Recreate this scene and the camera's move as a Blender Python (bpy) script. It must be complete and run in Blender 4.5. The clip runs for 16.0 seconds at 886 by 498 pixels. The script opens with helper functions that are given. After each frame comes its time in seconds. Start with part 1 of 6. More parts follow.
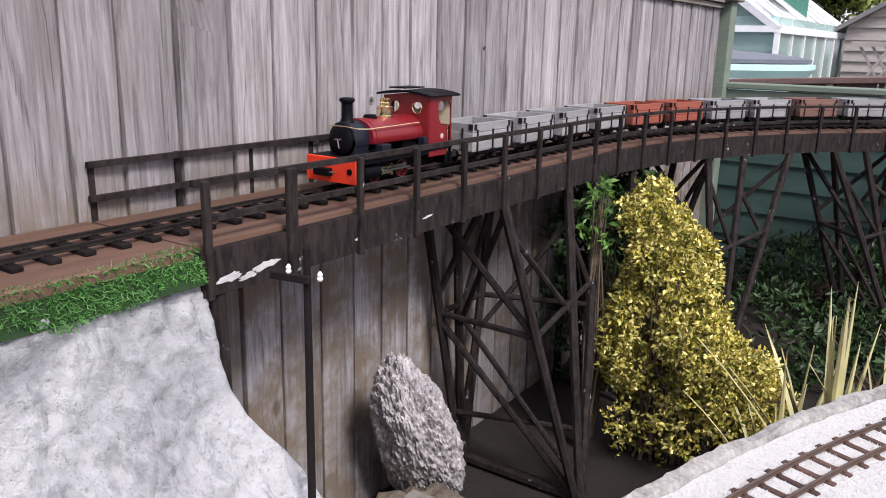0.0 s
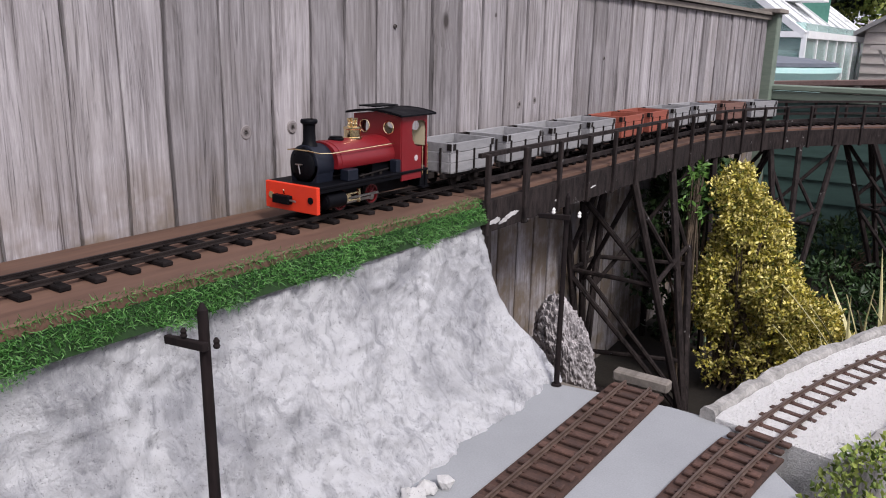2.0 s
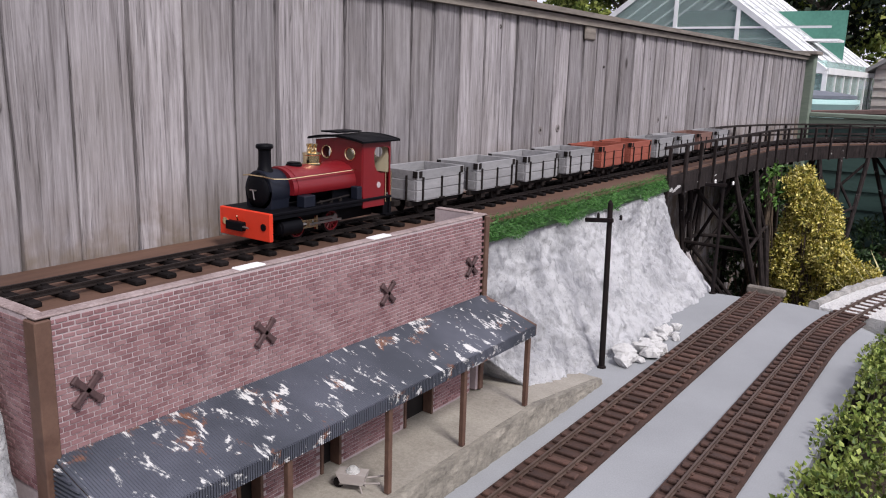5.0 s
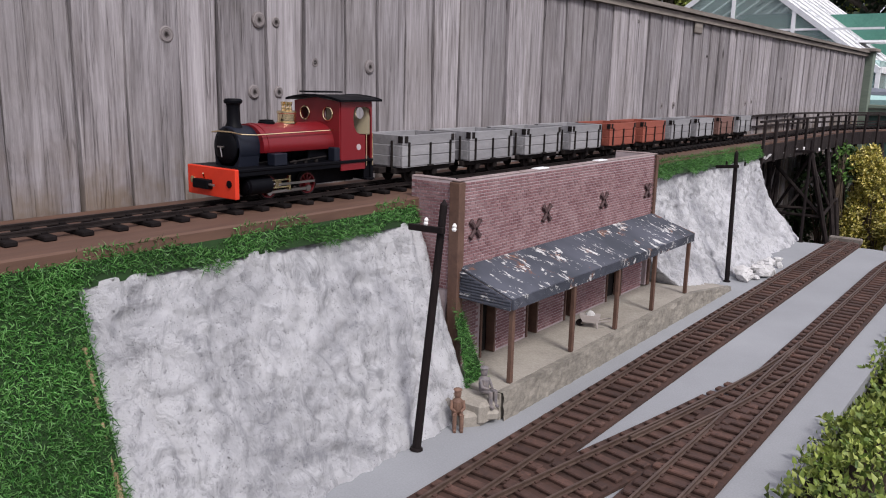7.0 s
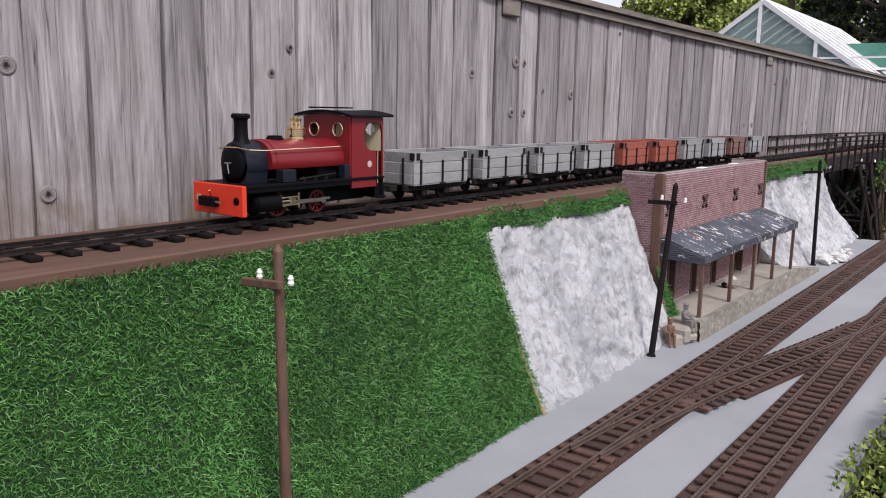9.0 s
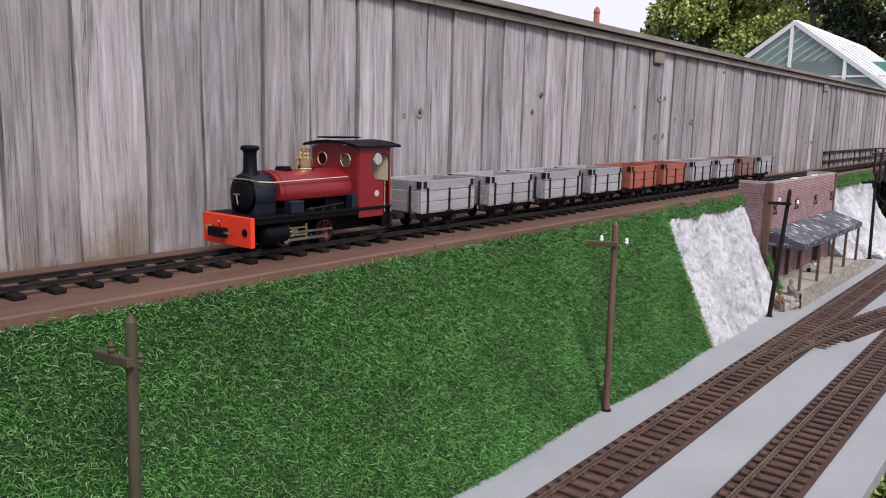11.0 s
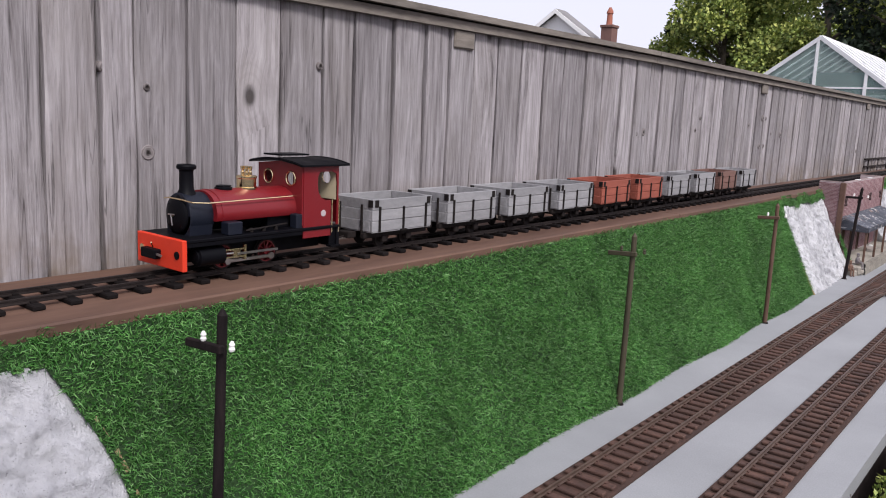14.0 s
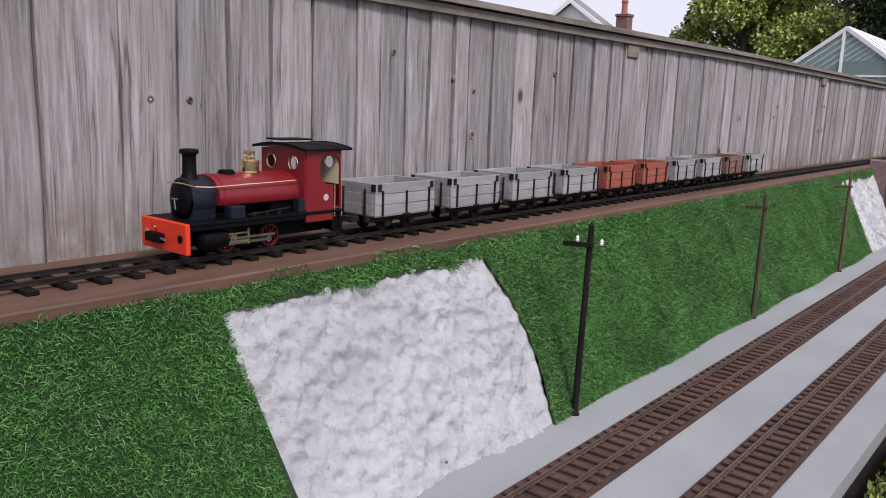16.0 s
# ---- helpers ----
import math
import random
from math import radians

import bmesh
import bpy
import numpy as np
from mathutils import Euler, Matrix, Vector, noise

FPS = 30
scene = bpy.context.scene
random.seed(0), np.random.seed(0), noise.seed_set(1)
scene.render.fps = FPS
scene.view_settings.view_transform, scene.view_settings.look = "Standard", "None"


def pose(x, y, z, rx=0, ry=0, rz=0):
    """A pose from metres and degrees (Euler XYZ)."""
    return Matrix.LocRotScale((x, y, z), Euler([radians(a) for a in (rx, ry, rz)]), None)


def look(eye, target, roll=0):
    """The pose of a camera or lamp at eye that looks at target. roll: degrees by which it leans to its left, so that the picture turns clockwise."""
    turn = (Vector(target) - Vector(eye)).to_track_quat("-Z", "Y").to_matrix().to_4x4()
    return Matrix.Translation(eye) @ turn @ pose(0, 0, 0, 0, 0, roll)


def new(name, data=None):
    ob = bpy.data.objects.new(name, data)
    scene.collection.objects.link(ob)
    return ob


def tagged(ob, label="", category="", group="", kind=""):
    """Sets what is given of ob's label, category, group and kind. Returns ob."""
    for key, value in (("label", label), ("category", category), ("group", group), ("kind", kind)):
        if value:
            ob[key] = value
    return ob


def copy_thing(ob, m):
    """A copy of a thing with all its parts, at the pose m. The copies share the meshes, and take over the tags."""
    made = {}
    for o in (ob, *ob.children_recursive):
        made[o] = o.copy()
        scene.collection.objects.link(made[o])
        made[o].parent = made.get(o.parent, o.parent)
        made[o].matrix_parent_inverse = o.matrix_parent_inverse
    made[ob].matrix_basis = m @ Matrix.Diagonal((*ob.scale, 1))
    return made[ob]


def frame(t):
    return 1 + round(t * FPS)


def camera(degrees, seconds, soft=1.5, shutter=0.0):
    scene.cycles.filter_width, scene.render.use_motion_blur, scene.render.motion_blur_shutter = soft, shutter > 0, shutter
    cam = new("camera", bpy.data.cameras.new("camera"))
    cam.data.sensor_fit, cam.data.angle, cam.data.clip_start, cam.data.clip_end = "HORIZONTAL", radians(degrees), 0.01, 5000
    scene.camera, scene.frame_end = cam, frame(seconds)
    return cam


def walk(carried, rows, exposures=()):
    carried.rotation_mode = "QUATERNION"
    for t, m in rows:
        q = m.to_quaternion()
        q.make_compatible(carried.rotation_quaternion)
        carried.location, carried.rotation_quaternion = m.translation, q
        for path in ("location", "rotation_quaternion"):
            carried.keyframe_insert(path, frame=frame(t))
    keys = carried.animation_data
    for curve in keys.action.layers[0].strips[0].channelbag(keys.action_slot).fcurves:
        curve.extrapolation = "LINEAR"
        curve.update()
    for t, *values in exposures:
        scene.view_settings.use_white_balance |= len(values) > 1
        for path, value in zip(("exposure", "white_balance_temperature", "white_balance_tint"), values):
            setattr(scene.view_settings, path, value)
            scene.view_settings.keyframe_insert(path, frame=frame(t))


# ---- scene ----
cam = camera(58.6, 16.0, soft=1.05)
PATH = [
    (0, (-0.01, 0.076, 0.742), (-1.102, 1.673, 0.236), 1.3),
    (0.5, (-0.013, -0.033, 0.746), (-1.107, 1.563, 0.241), 1.3),
    (1, (-0.043, -0.153, 0.757), (-1.123, 1.452, 0.249), 1.4),
    (1.5, (-0.055, -0.274, 0.756), (-1.137, 1.329, 0.248), 1.4),
    (2, (-0.031, -0.433, 0.763), (-1.134, 1.157, 0.257), 1.3),
    (2.5, (-0.011, -0.565, 0.769), (-1.126, 1.017, 0.265), 1.6),
    (3, (-0.005, -0.717, 0.78), (-1.124, 0.863, 0.279), 2.0),
    (3.2, (0.0, -0.782, 0.782), (-1.117, 0.802, 0.287), 2.2),
    (5.3, (0.0, -1.369, 0.755), (-1.12, 0.232, 0.325), 1.7),
    (5.5, (0.015, -1.403, 0.776), (-1.13, 0.166, 0.301), 2.3),
    (6, (0.021, -1.564, 0.738), (-1.148, -0.008, 0.278), 1.8),
    (6.5, (0.04, -1.718, 0.716), (-1.149, -0.175, 0.263), 1.7),
    (7, (0.034, -1.869, 0.69), (-1.159, -0.318, 0.276), 1.4),
    (7.5, (0.034, -2.04, 0.676), (-1.166, -0.484, 0.302), 1.3),
    (7.8, (0.041, -2.14, 0.661), (-1.151, -0.57, 0.325), 0.8),
    (8, (0.052, -2.194, 0.662), (-1.16, -0.64, 0.316), 0.9),
    (8.5, (0.035, -2.329, 0.667), (-1.188, -0.785, 0.319), 0.8),
    (9, (0.002, -2.468, 0.672), (-1.208, -0.914, 0.326), 1.0),
    (9.5, (-0.014, -2.616, 0.678), (-1.226, -1.063, 0.331), 1.3),
    (10, (-0.011, -2.793, 0.692), (-1.234, -1.246, 0.356), 1.3),
    (10.2, (-0.016, -2.849, 0.684), (-1.241, -1.302, 0.36), 1.1),
    (12.3, (0.065, -3.55, 0.736), (-1.191, -2.032, 0.396), 2.1),
    (12.5, (0.045, -3.601, 0.735), (-1.202, -2.075, 0.394), 2.6),
    (13, (0.024, -3.748, 0.73), (-1.21, -2.212, 0.39), 2.6),
    (13.5, (0.021, -3.876, 0.731), (-1.21, -2.339, 0.385), 2.7),
    (14, (0.04, -4.037, 0.735), (-1.192, -2.498, 0.396), 2.6),
    (14.5, (0.033, -4.188, 0.735), (-1.21, -2.662, 0.38), 2.5),
    (15, (0.02, -4.352, 0.731), (-1.215, -2.82, 0.377), 2.5),
    (15.5, (0.024, -4.521, 0.724), (-1.214, -2.992, 0.364), 2.3),
    (16, (0.051, -4.692, 0.727), (-1.196, -3.172, 0.363), 2.1),
]
walk(cam, [(t, look(eye, target, roll)) for t, eye, target, roll in PATH], exposures=[(0, 0.52), (1.5, 0.24), (3, 0.08), (5.5, 0.06), (7, -0.04), (9, 0.10), (12.5, 0.18), (16, 0.02)])

# ---- light ----
world = bpy.data.worlds.new("overcast_sky")
scene.world = world
world.use_nodes = True
wn, wl = world.node_tree.nodes, world.node_tree.links
sky = wn.new("ShaderNodeTexSky")
sky.sky_type, sky.sun_disc = "NISHITA", False
SUN_ELEV, SUN_AZ = 47.0, 112.0
sky.sun_elevation, sky.sun_rotation = radians(SUN_ELEV), radians(SUN_AZ)
sky.dust_density = 3.0
skymul = wn.new("ShaderNodeMixRGB")
skymul.blend_type = "MULTIPLY"
skymul.inputs[0].default_value = 1.0
skymul.inputs[2].default_value = (0.11, 0.11, 0.11, 1)
veil = wn.new("ShaderNodeMixRGB")          # thin cloud over the whole sky
veil.inputs[0].default_value = 0.78
veil.inputs[2].default_value = (0.96, 0.935, 1.10, 1)
wl.new(sky.outputs[0], skymul.inputs[1])
wl.new(skymul.outputs[0], veil.inputs[1])
wl.new(veil.outputs[0], wn["Background"].inputs[0])
wn["Background"].inputs[1].default_value = 1.0

sun = new("sun", bpy.data.lights.new("sun", "SUN"))
sun.data.energy, sun.data.angle, sun.data.color = 3.1, radians(16), (1.0, 0.97, 0.96)
sd = Vector((math.sin(radians(SUN_AZ)) * math.cos(radians(SUN_ELEV)), math.cos(radians(SUN_AZ)) * math.cos(radians(SUN_ELEV)), math.sin(radians(SUN_ELEV))))
sun.matrix_world = look(sd * 20, (0, 0, 0))


# ---- mesh helpers ----
class Geo:
    """Collects vertices and faces of one part."""

    def __init__(self):
        self.v, self.f = [], []

    def add(self, vs, fs):
        n = len(self.v)
        self.v += [tuple(p) for p in vs]
        self.f += [tuple(n + i for i in f) for f in fs]
        return self

    def box(self, c, s, m=None, bev=0.0):
        hx, hy, hz = s[0] / 2, s[1] / 2, s[2] / 2
        b = min(bev, hx * 0.9, hy * 0.9, hz * 0.9)
        vs, fs, idx = [], [], {}
        sg = [(i, j, k) for i in (-1, 1) for j in (-1, 1) for k in (-1, 1)]
        if b <= 0:
            vs = [(i * hx, j * hy, k * hz) for i, j, k in sg]
            fs = [(0, 1, 3, 2), (4, 6, 7, 5), (0, 4, 5, 1), (2, 3, 7, 6), (0, 2, 6, 4), (1, 5, 7, 3)]
        else:
            for q in sg:
                for a in range(3):
                    p = [q[0] * (hx - b), q[1] * (hy - b), q[2] * (hz - b)]
                    p[a] = q[a] * (hx, hy, hz)[a]
                    idx[q, a] = len(vs)
                    vs.append(tuple(p))
            for a in range(3):
                o1, o2 = (a + 1) % 3, (a + 2) % 3
                for s1 in (-1, 1):
                    loop = []
                    for u, w in ((-1, -1), (1, -1), (1, 1), (-1, 1)):
                        q = [0, 0, 0]
                        q[a], q[o1], q[o2] = s1, u, w
                        loop.append(idx[tuple(q), a])
                    fs.append(tuple(loop if s1 > 0 else loop[::-1]))
                for u in (-1, 1):
                    for w in (-1, 1):
                        q0, q1 = [0, 0, 0], [0, 0, 0]
                        q0[a], q1[a] = -1, 1
                        q0[o1] = q1[o1] = u
                        q0[o2] = q1[o2] = w
                        q0, q1 = tuple(q0), tuple(q1)
                        loop = [idx[q0, o1], idx[q1, o1], idx[q1, o2], idx[q0, o2]]
                        fs.append(tuple(loop if u * w < 0 else loop[::-1]))
            for q in sg:
                loop = [idx[q, 0], idx[q, 1], idx[q, 2]]
                fs.append(tuple(loop if q[0] * q[1] * q[2] > 0 else loop[::-1]))
        m = m or Matrix.Identity(4)
        return self.add([m @ (Vector(p) + Vector(c)) for p in vs], fs)

    def rod(self, p, q, r0, r1=None, n=10, caps=True):
        p, q = Vector(p), Vector(q)
        r1 = r0 if r1 is None else r1
        z = (q - p).normalized()
        x = z.orthogonal().normalized()
        y = z.cross(x)
        vs = []
        for c, r in ((p, r0), (q, r1)):
            vs += [c + (x * math.cos(2 * math.pi * i / n) + y * math.sin(2 * math.pi * i / n)) * r for i in range(n)]
        fs = [(i, (i + 1) % n, n + (i + 1) % n, n + i) for i in range(n)]
        if caps:
            fs += [tuple(range(n))[::-1], tuple(range(n, 2 * n))]
        return self.add(vs, fs)

    def lathe(self, prof, base, axis=(0, 0, 1), n=24):
        """prof: (radius, height along the axis)."""
        z = Vector(axis).normalized()
        x = z.orthogonal().normalized()
        y = z.cross(x)
        vs, fs = [], []
        for r, hgt in prof:
            vs += [Vector(base) + z * hgt + (x * math.cos(2 * math.pi * i / n) + y * math.sin(2 * math.pi * i / n)) * r for i in range(n)]
        for k in range(len(prof) - 1):
            fs += [(k * n + i, k * n + (i + 1) % n, (k + 1) * n + (i + 1) % n, (k + 1) * n + i) for i in range(n)]
        m = (len(prof) - 1) * n
        fs += [tuple(range(n))[::-1], tuple(range(m, m + n))]
        return self.add(vs, fs)

    def prism(self, poly, a, b, axis=0):
        """poly in the two other axes (in order), drawn out from a to b along axis."""
        n = len(poly)
        o = [k for k in range(3) if k != axis]
        vs = []
        for d in (a, b):
            for u, w in poly:
                p = [0, 0, 0]
                p[axis], p[o[0]], p[o[1]] = d, u, w
                vs.append(p)
        fs = [(i, (i + 1) % n, n + (i + 1) % n, n + i) for i in range(n)] + [tuple(range(n))[::-1], tuple(range(n, 2 * n))]
        return self.add(vs, fs)

    def ring_plate(self, u0, u1, w0, w1, cu, cw, r, a, b, axis=1, n=32):
        """A rectangular plate with a round hole through it."""
        o = [k for k in range(3) if k != axis]
        angs = sorted(set([2 * math.pi * i / n for i in range(n)] + [math.atan2(w - cw, u - cu) % (2 * math.pi) for u in (u0, u1) for w in (w0, w1)]))
        m = len(angs)
        vs = []
        for d in (a, b):
            for t in angs:
                c, s = math.cos(t), math.sin(t)
                k = min(((u1 - cu) / c) if c > 1e-9 else ((u0 - cu) / c) if c < -1e-9 else 9, ((w1 - cw) / s) if s > 1e-9 else ((w0 - cw) / s) if s < -1e-9 else 9)
                for kk in (r, k):
                    p = [0, 0, 0]
                    p[axis], p[o[0]], p[o[1]] = d, cu + kk * c, cw + kk * s
                    vs.append(p)
        fs = []
        for i in range(m):
            j = (i + 1) % m
            A, B, C, D = 2 * i, 2 * i + 1, 2 * j + 1, 2 * j
            E = 2 * m
            fs += [(A, B, C, D), (E + D, E + C, E + B, E + A), (A, D, E + D, E + A), (B, E + B, E + C, C)]
        return self.add(vs, fs)

    def sweep(self, pts, prof):
        """prof: (side, up) polygon carried along level points (x, y, z)."""
        n, m = len(pts), len(prof)
        vs, fs = [], []
        for i, p in enumerate(pts):
            a, b = pts[max(i - 1, 0)], pts[min(i + 1, n - 1)]
            d = Vector((b[0] - a[0], b[1] - a[1], 0)).normalized()
            s = Vector((d.y, -d.x, 0))
            vs += [Vector(p) + s * u + Vector((0, 0, w)) for u, w in prof]
        for i in range(n - 1):
            fs += [(i * m + k, i * m + (k + 1) % m, (i + 1) * m + (k + 1) % m, (i + 1) * m + k) for k in range(m)]
        fs += [tuple(range(m))[::-1], tuple(range((n - 1) * m, n * m))]
        return self.add(vs, fs)

    def mesh(self, name, mats, smooth=False, recalc=True):
        me = bpy.data.meshes.new(name)
        me.from_pydata(self.v, [], self.f)
        for k in (mats if isinstance(mats, (list, tuple)) else [mats]):
            me.materials.append(k)
        if recalc:
            bm = bmesh.new()
            bm.from_mesh(me)
            bmesh.ops.recalc_face_normals(bm, faces=bm.faces)
            bm.to_mesh(me)
            bm.free()
        if smooth:
            me.shade_smooth()
            if smooth != "all":
                me.set_sharp_from_angle(angle=radians(35))
        return me


def part(name, g, material, parent=None, label="", smooth=False, recalc=True):
    ob = new(name, g.mesh(name, material, smooth, recalc) if isinstance(g, Geo) else g)
    if parent is not None:
        ob.parent = parent
    if label:
        ob["label"] = label
    return ob


def thing(name, label, category, group="", kind=""):
    return tagged(new(name), label, category, group, kind)


# ---- materials ----
class Nodes:
    def __init__(self, name):
        self.m = bpy.data.materials.new(name)
        self.m.use_nodes = True
        self.t = self.m.node_tree
        self.b = self.t.nodes["Principled BSDF"]

    def n(self, kind, **inputs):
        nd = self.t.nodes.new("ShaderNode" + kind)
        for k, v in inputs.items():
            self.put(nd, k.replace("_", " "), v)
        return nd

    def put(self, nd, key, v):
        sock = nd.inputs[int(key)] if key.isdigit() else nd.inputs[key]
        if isinstance(v, bpy.types.NodeSocket):
            self.t.links.new(v, sock)
        else:
            sock.default_value = v

    def coords(self, space, scale):
        src = self.n("NewGeometry").outputs["Position"] if space == "world" else self.n("TexCoord").outputs["Object"]
        mp = self.n("Mapping")
        self.put(mp, "Vector", src)
        self.put(mp, "Scale", scale)
        return mp

    def noise(self, vec, scale, detail=4.0, rough=0.6, dist=0.0):
        nd = self.n("TexNoise", Scale=scale, Detail=detail, Roughness=rough, Distortion=dist)
        self.put(nd, "Vector", vec)
        return nd.outputs["Fac"]

    def ramp(self, fac, stops):
        nd = self.n("ValToRGB")
        self.put(nd, "0", fac)
        el = nd.color_ramp.elements
        while len(el) < len(stops):
            el.new(0.5)
        for e, (p, c) in zip(el, stops):
            e.position = p
            e.color = (c, c, c, 1) if isinstance(c, (int, float)) else (*c, 1)
        return nd.outputs["Color"]

    def mix(self, fac, a, b, mode="MIX"):
        nd = self.n("MixRGB")
        nd.blend_type = mode
        self.put(nd, "0", fac)
        for k, v in (("1", a), ("2", b)):
            self.put(nd, k, (*v, 1) if isinstance(v, tuple) and len(v) == 3 else v)
        return nd.outputs[0]

    def math(self, op, a, b=0.0, c=0.0):
        nd = self.n("Math")
        nd.operation = op
        self.put(nd, "0", a), self.put(nd, "1", b), self.put(nd, "2", c)
        return nd.outputs[0]

    def rand(self):
        return self.n("ObjectInfo").outputs["Random"]

    def bump(self, h, strength, dist=0.002):
        nd = self.n("Bump", Strength=strength, Distance=dist)
        self.put(nd, "Height", h)
        self.put(self.b, "Normal", nd.outputs[0])

    def done(self, color, rough=0.8, metal=0.0, spec=0.4):
        self.put(self.b, "Base Color", (*color, 1) if isinstance(color, tuple) else color)
        self.put(self.b, "Roughness", rough)
        self.put(self.b, "Metallic", metal)
        self.put(self.b, "Specular IOR Level", spec)
        return self.m


def plain(name, c1, c2, rough=0.7, metal=0.0, scale=(1, 1, 1), big=8.0, fine=60.0, bump=0.15, space="object", spec=0.4, rnd=0.0, island=0.0):
    k = Nodes(name)
    v = k.coords(space, scale).outputs[0]
    a = k.noise(v, big, 5.0, 0.65)
    b = k.noise(v, fine, 3.0, 0.7)
    f = k.ramp(k.math("MULTIPLY_ADD", b, 0.45, k.math("MULTIPLY", a, 0.6)), [(0.33, 0.0), (0.72, 1.0)])
    col = k.mix(f, c1, c2)
    if rnd:
        col = k.mix(1.0, col, k.ramp(k.rand(), [(0.0, 1.0 - rnd), (1.0, 1.0 + rnd * 0.6)]), "MULTIPLY")
    if island:
        col = k.mix(1.0, col, k.ramp(k.n("NewGeometry").outputs["Random Per Island"], [(0.0, 1.0 - island), (1.0, 1.0 + island * 0.6)]), "MULTIPLY")
    k.bump(b, bump, 0.001)
    r = k.ramp(a, [(0.3, max(rough - 0.12, 0.03)), (0.7, min(rough + 0.12, 1.0))])
    return k.done(col, r, metal, spec)


def fence_wood():
    k = Nodes("weathered_fence_wood")
    oi = k.n("ObjectInfo")
    pos = k.n("NewGeometry").outputs["Position"]
    off = k.n("CombineXYZ")
    k.put(off, "Z", k.math("MULTIPLY", oi.outputs["Random"], 7.0))
    vadd = k.n("VectorMath")
    vadd.operation = "ADD"
    k.put(vadd, "0", pos), k.put(vadd, "1", off.outputs[0])
    base = vadd.outputs[0]
    sb = k.n("SeparateXYZ")
    k.put(sb, "0", base)
    mk = k.n("CombineXYZ")
    k.put(mk, "X", k.math("MULTIPLY", sb.outputs[1], 9.0)), k.put(mk, "Y", k.math("MULTIPLY", sb.outputs[2], 6.0))
    vor = k.n("TexVoronoi", Scale=1.0, Randomness=0.9)
    vor.voronoi_dimensions = "2D"
    k.put(vor, "Vector", mk.outputs[0])
    d = vor.outputs["Distance"]
    sep = k.n("SeparateColor")
    k.put(sep, "0", vor.outputs["Color"])
    some = k.math("GREATER_THAN", sep.outputs[0], 0.97)
    # grain bends round the knots
    near = k.math("MULTIPLY", k.ramp(d, [(0.0, 1.0), (0.42, 0.0)]), some)
    bend = k.n("CombineXYZ")
    k.put(bend, "Y", k.math("MULTIPLY", near, 0.016))
    v2 = k.n("VectorMath")
    v2.operation = "ADD"
    k.put(v2, "0", base), k.put(v2, "1", bend.outputs[0])
    m1 = k.n("Mapping")
    k.put(m1, "Vector", v2.outputs[0]), k.put(m1, "Scale", (1.0, 1.0, 0.045))
    grain = k.noise(m1.outputs[0], 150.0, 5.0, 0.7, 0.6)
    m2 = k.n("Mapping")
    k.put(m2, "Vector", v2.outputs[0]), k.put(m2, "Scale", (1.0, 1.0, 0.11))
    streak = k.noise(m2.outputs[0], 26.0, 6.0, 0.7, 1.5)
    blot = k.noise(base, 5.0, 5.0, 0.7)
    # drying cracks that run with the grain
    m3 = k.n("Mapping")
    k.put(m3, "Vector", v2.outputs[0]), k.put(m3, "Scale", (1.0, 1.0, 0.022))
    crack = k.ramp(k.noise(m3.outputs[0], 85.0, 2.0, 0.5, 0.8), [(0.487, 0.0), (0.498, 1.0), (0.502, 1.0), (0.513, 0.0)])
    crack = k.math("MULTIPLY", crack, k.ramp(streak, [(0.40, 1.0), (0.58, 0.0)]))
    fine = k.noise(base, 220.0, 2.0, 0.6)
    g = k.math("MULTIPLY_ADD", grain, 0.55, k.math("MULTIPLY", streak, 0.5))
    col = k.ramp(g, [(0.33, (0.090, 0.077, 0.078)), (0.45, (0.215, 0.195, 0.200)), (0.56, (0.325, 0.300, 0.310)), (0.70, (0.46, 0.43, 0.442))])
    col = k.mix(k.ramp(blot, [(0.45, 0.0), (0.75, 0.6)]), col, (0.24, 0.215, 0.205))
    col = k.mix(1.0, col, k.ramp(oi.outputs["Random"], [(0.0, 0.74), (0.5, 0.98), (1.0, 1.18)]), "MULTIPLY")
    col = k.mix(k.math("MULTIPLY", crack, 0.6), col, (0.045, 0.038, 0.038))
    knot = k.math("MULTIPLY", k.ramp(d, [(0.05, 1.0), (0.075, 0.6), (0.105, 0.0)]), some)
    ring = k.math("MULTIPLY", k.math("MULTIPLY", near, k.math("SINE", k.math("MULTIPLY", d, 75.0))), 0.22)
    col = k.mix(k.math("MAXIMUM", ring, 0.0), col, (0.13, 0.11, 0.105))
    col = k.mix(k.math("MULTIPLY", knot, 0.9), col, (0.05, 0.042, 0.04))
    # damp brown and green towards stained feet of single boards
    sz = k.n("SeparateXYZ")
    k.put(sz, "0", pos)
    low = k.ramp(k.math("MULTIPLY_ADD", blot, 0.16, sz.outputs[2]), [(0.60, 1.0), (0.70, 0.0)])
    stain = k.math("MULTIPLY", low, k.ramp(k.noise(base, 9.0, 4.0, 0.7), [(0.40, 0.0), (0.58, 0.85)]))
    col = k.mix(stain, col, (0.16, 0.12, 0.085))
    k.bump(k.math("MULTIPLY_ADD", fine, 0.15, k.math("SUBTRACT", g, k.math("MULTIPLY_ADD", knot, 0.5, k.math("MULTIPLY", crack, 0.4)))), 0.7, 0.004)
    return k.done(col, 0.9, 0.0, 0.15)


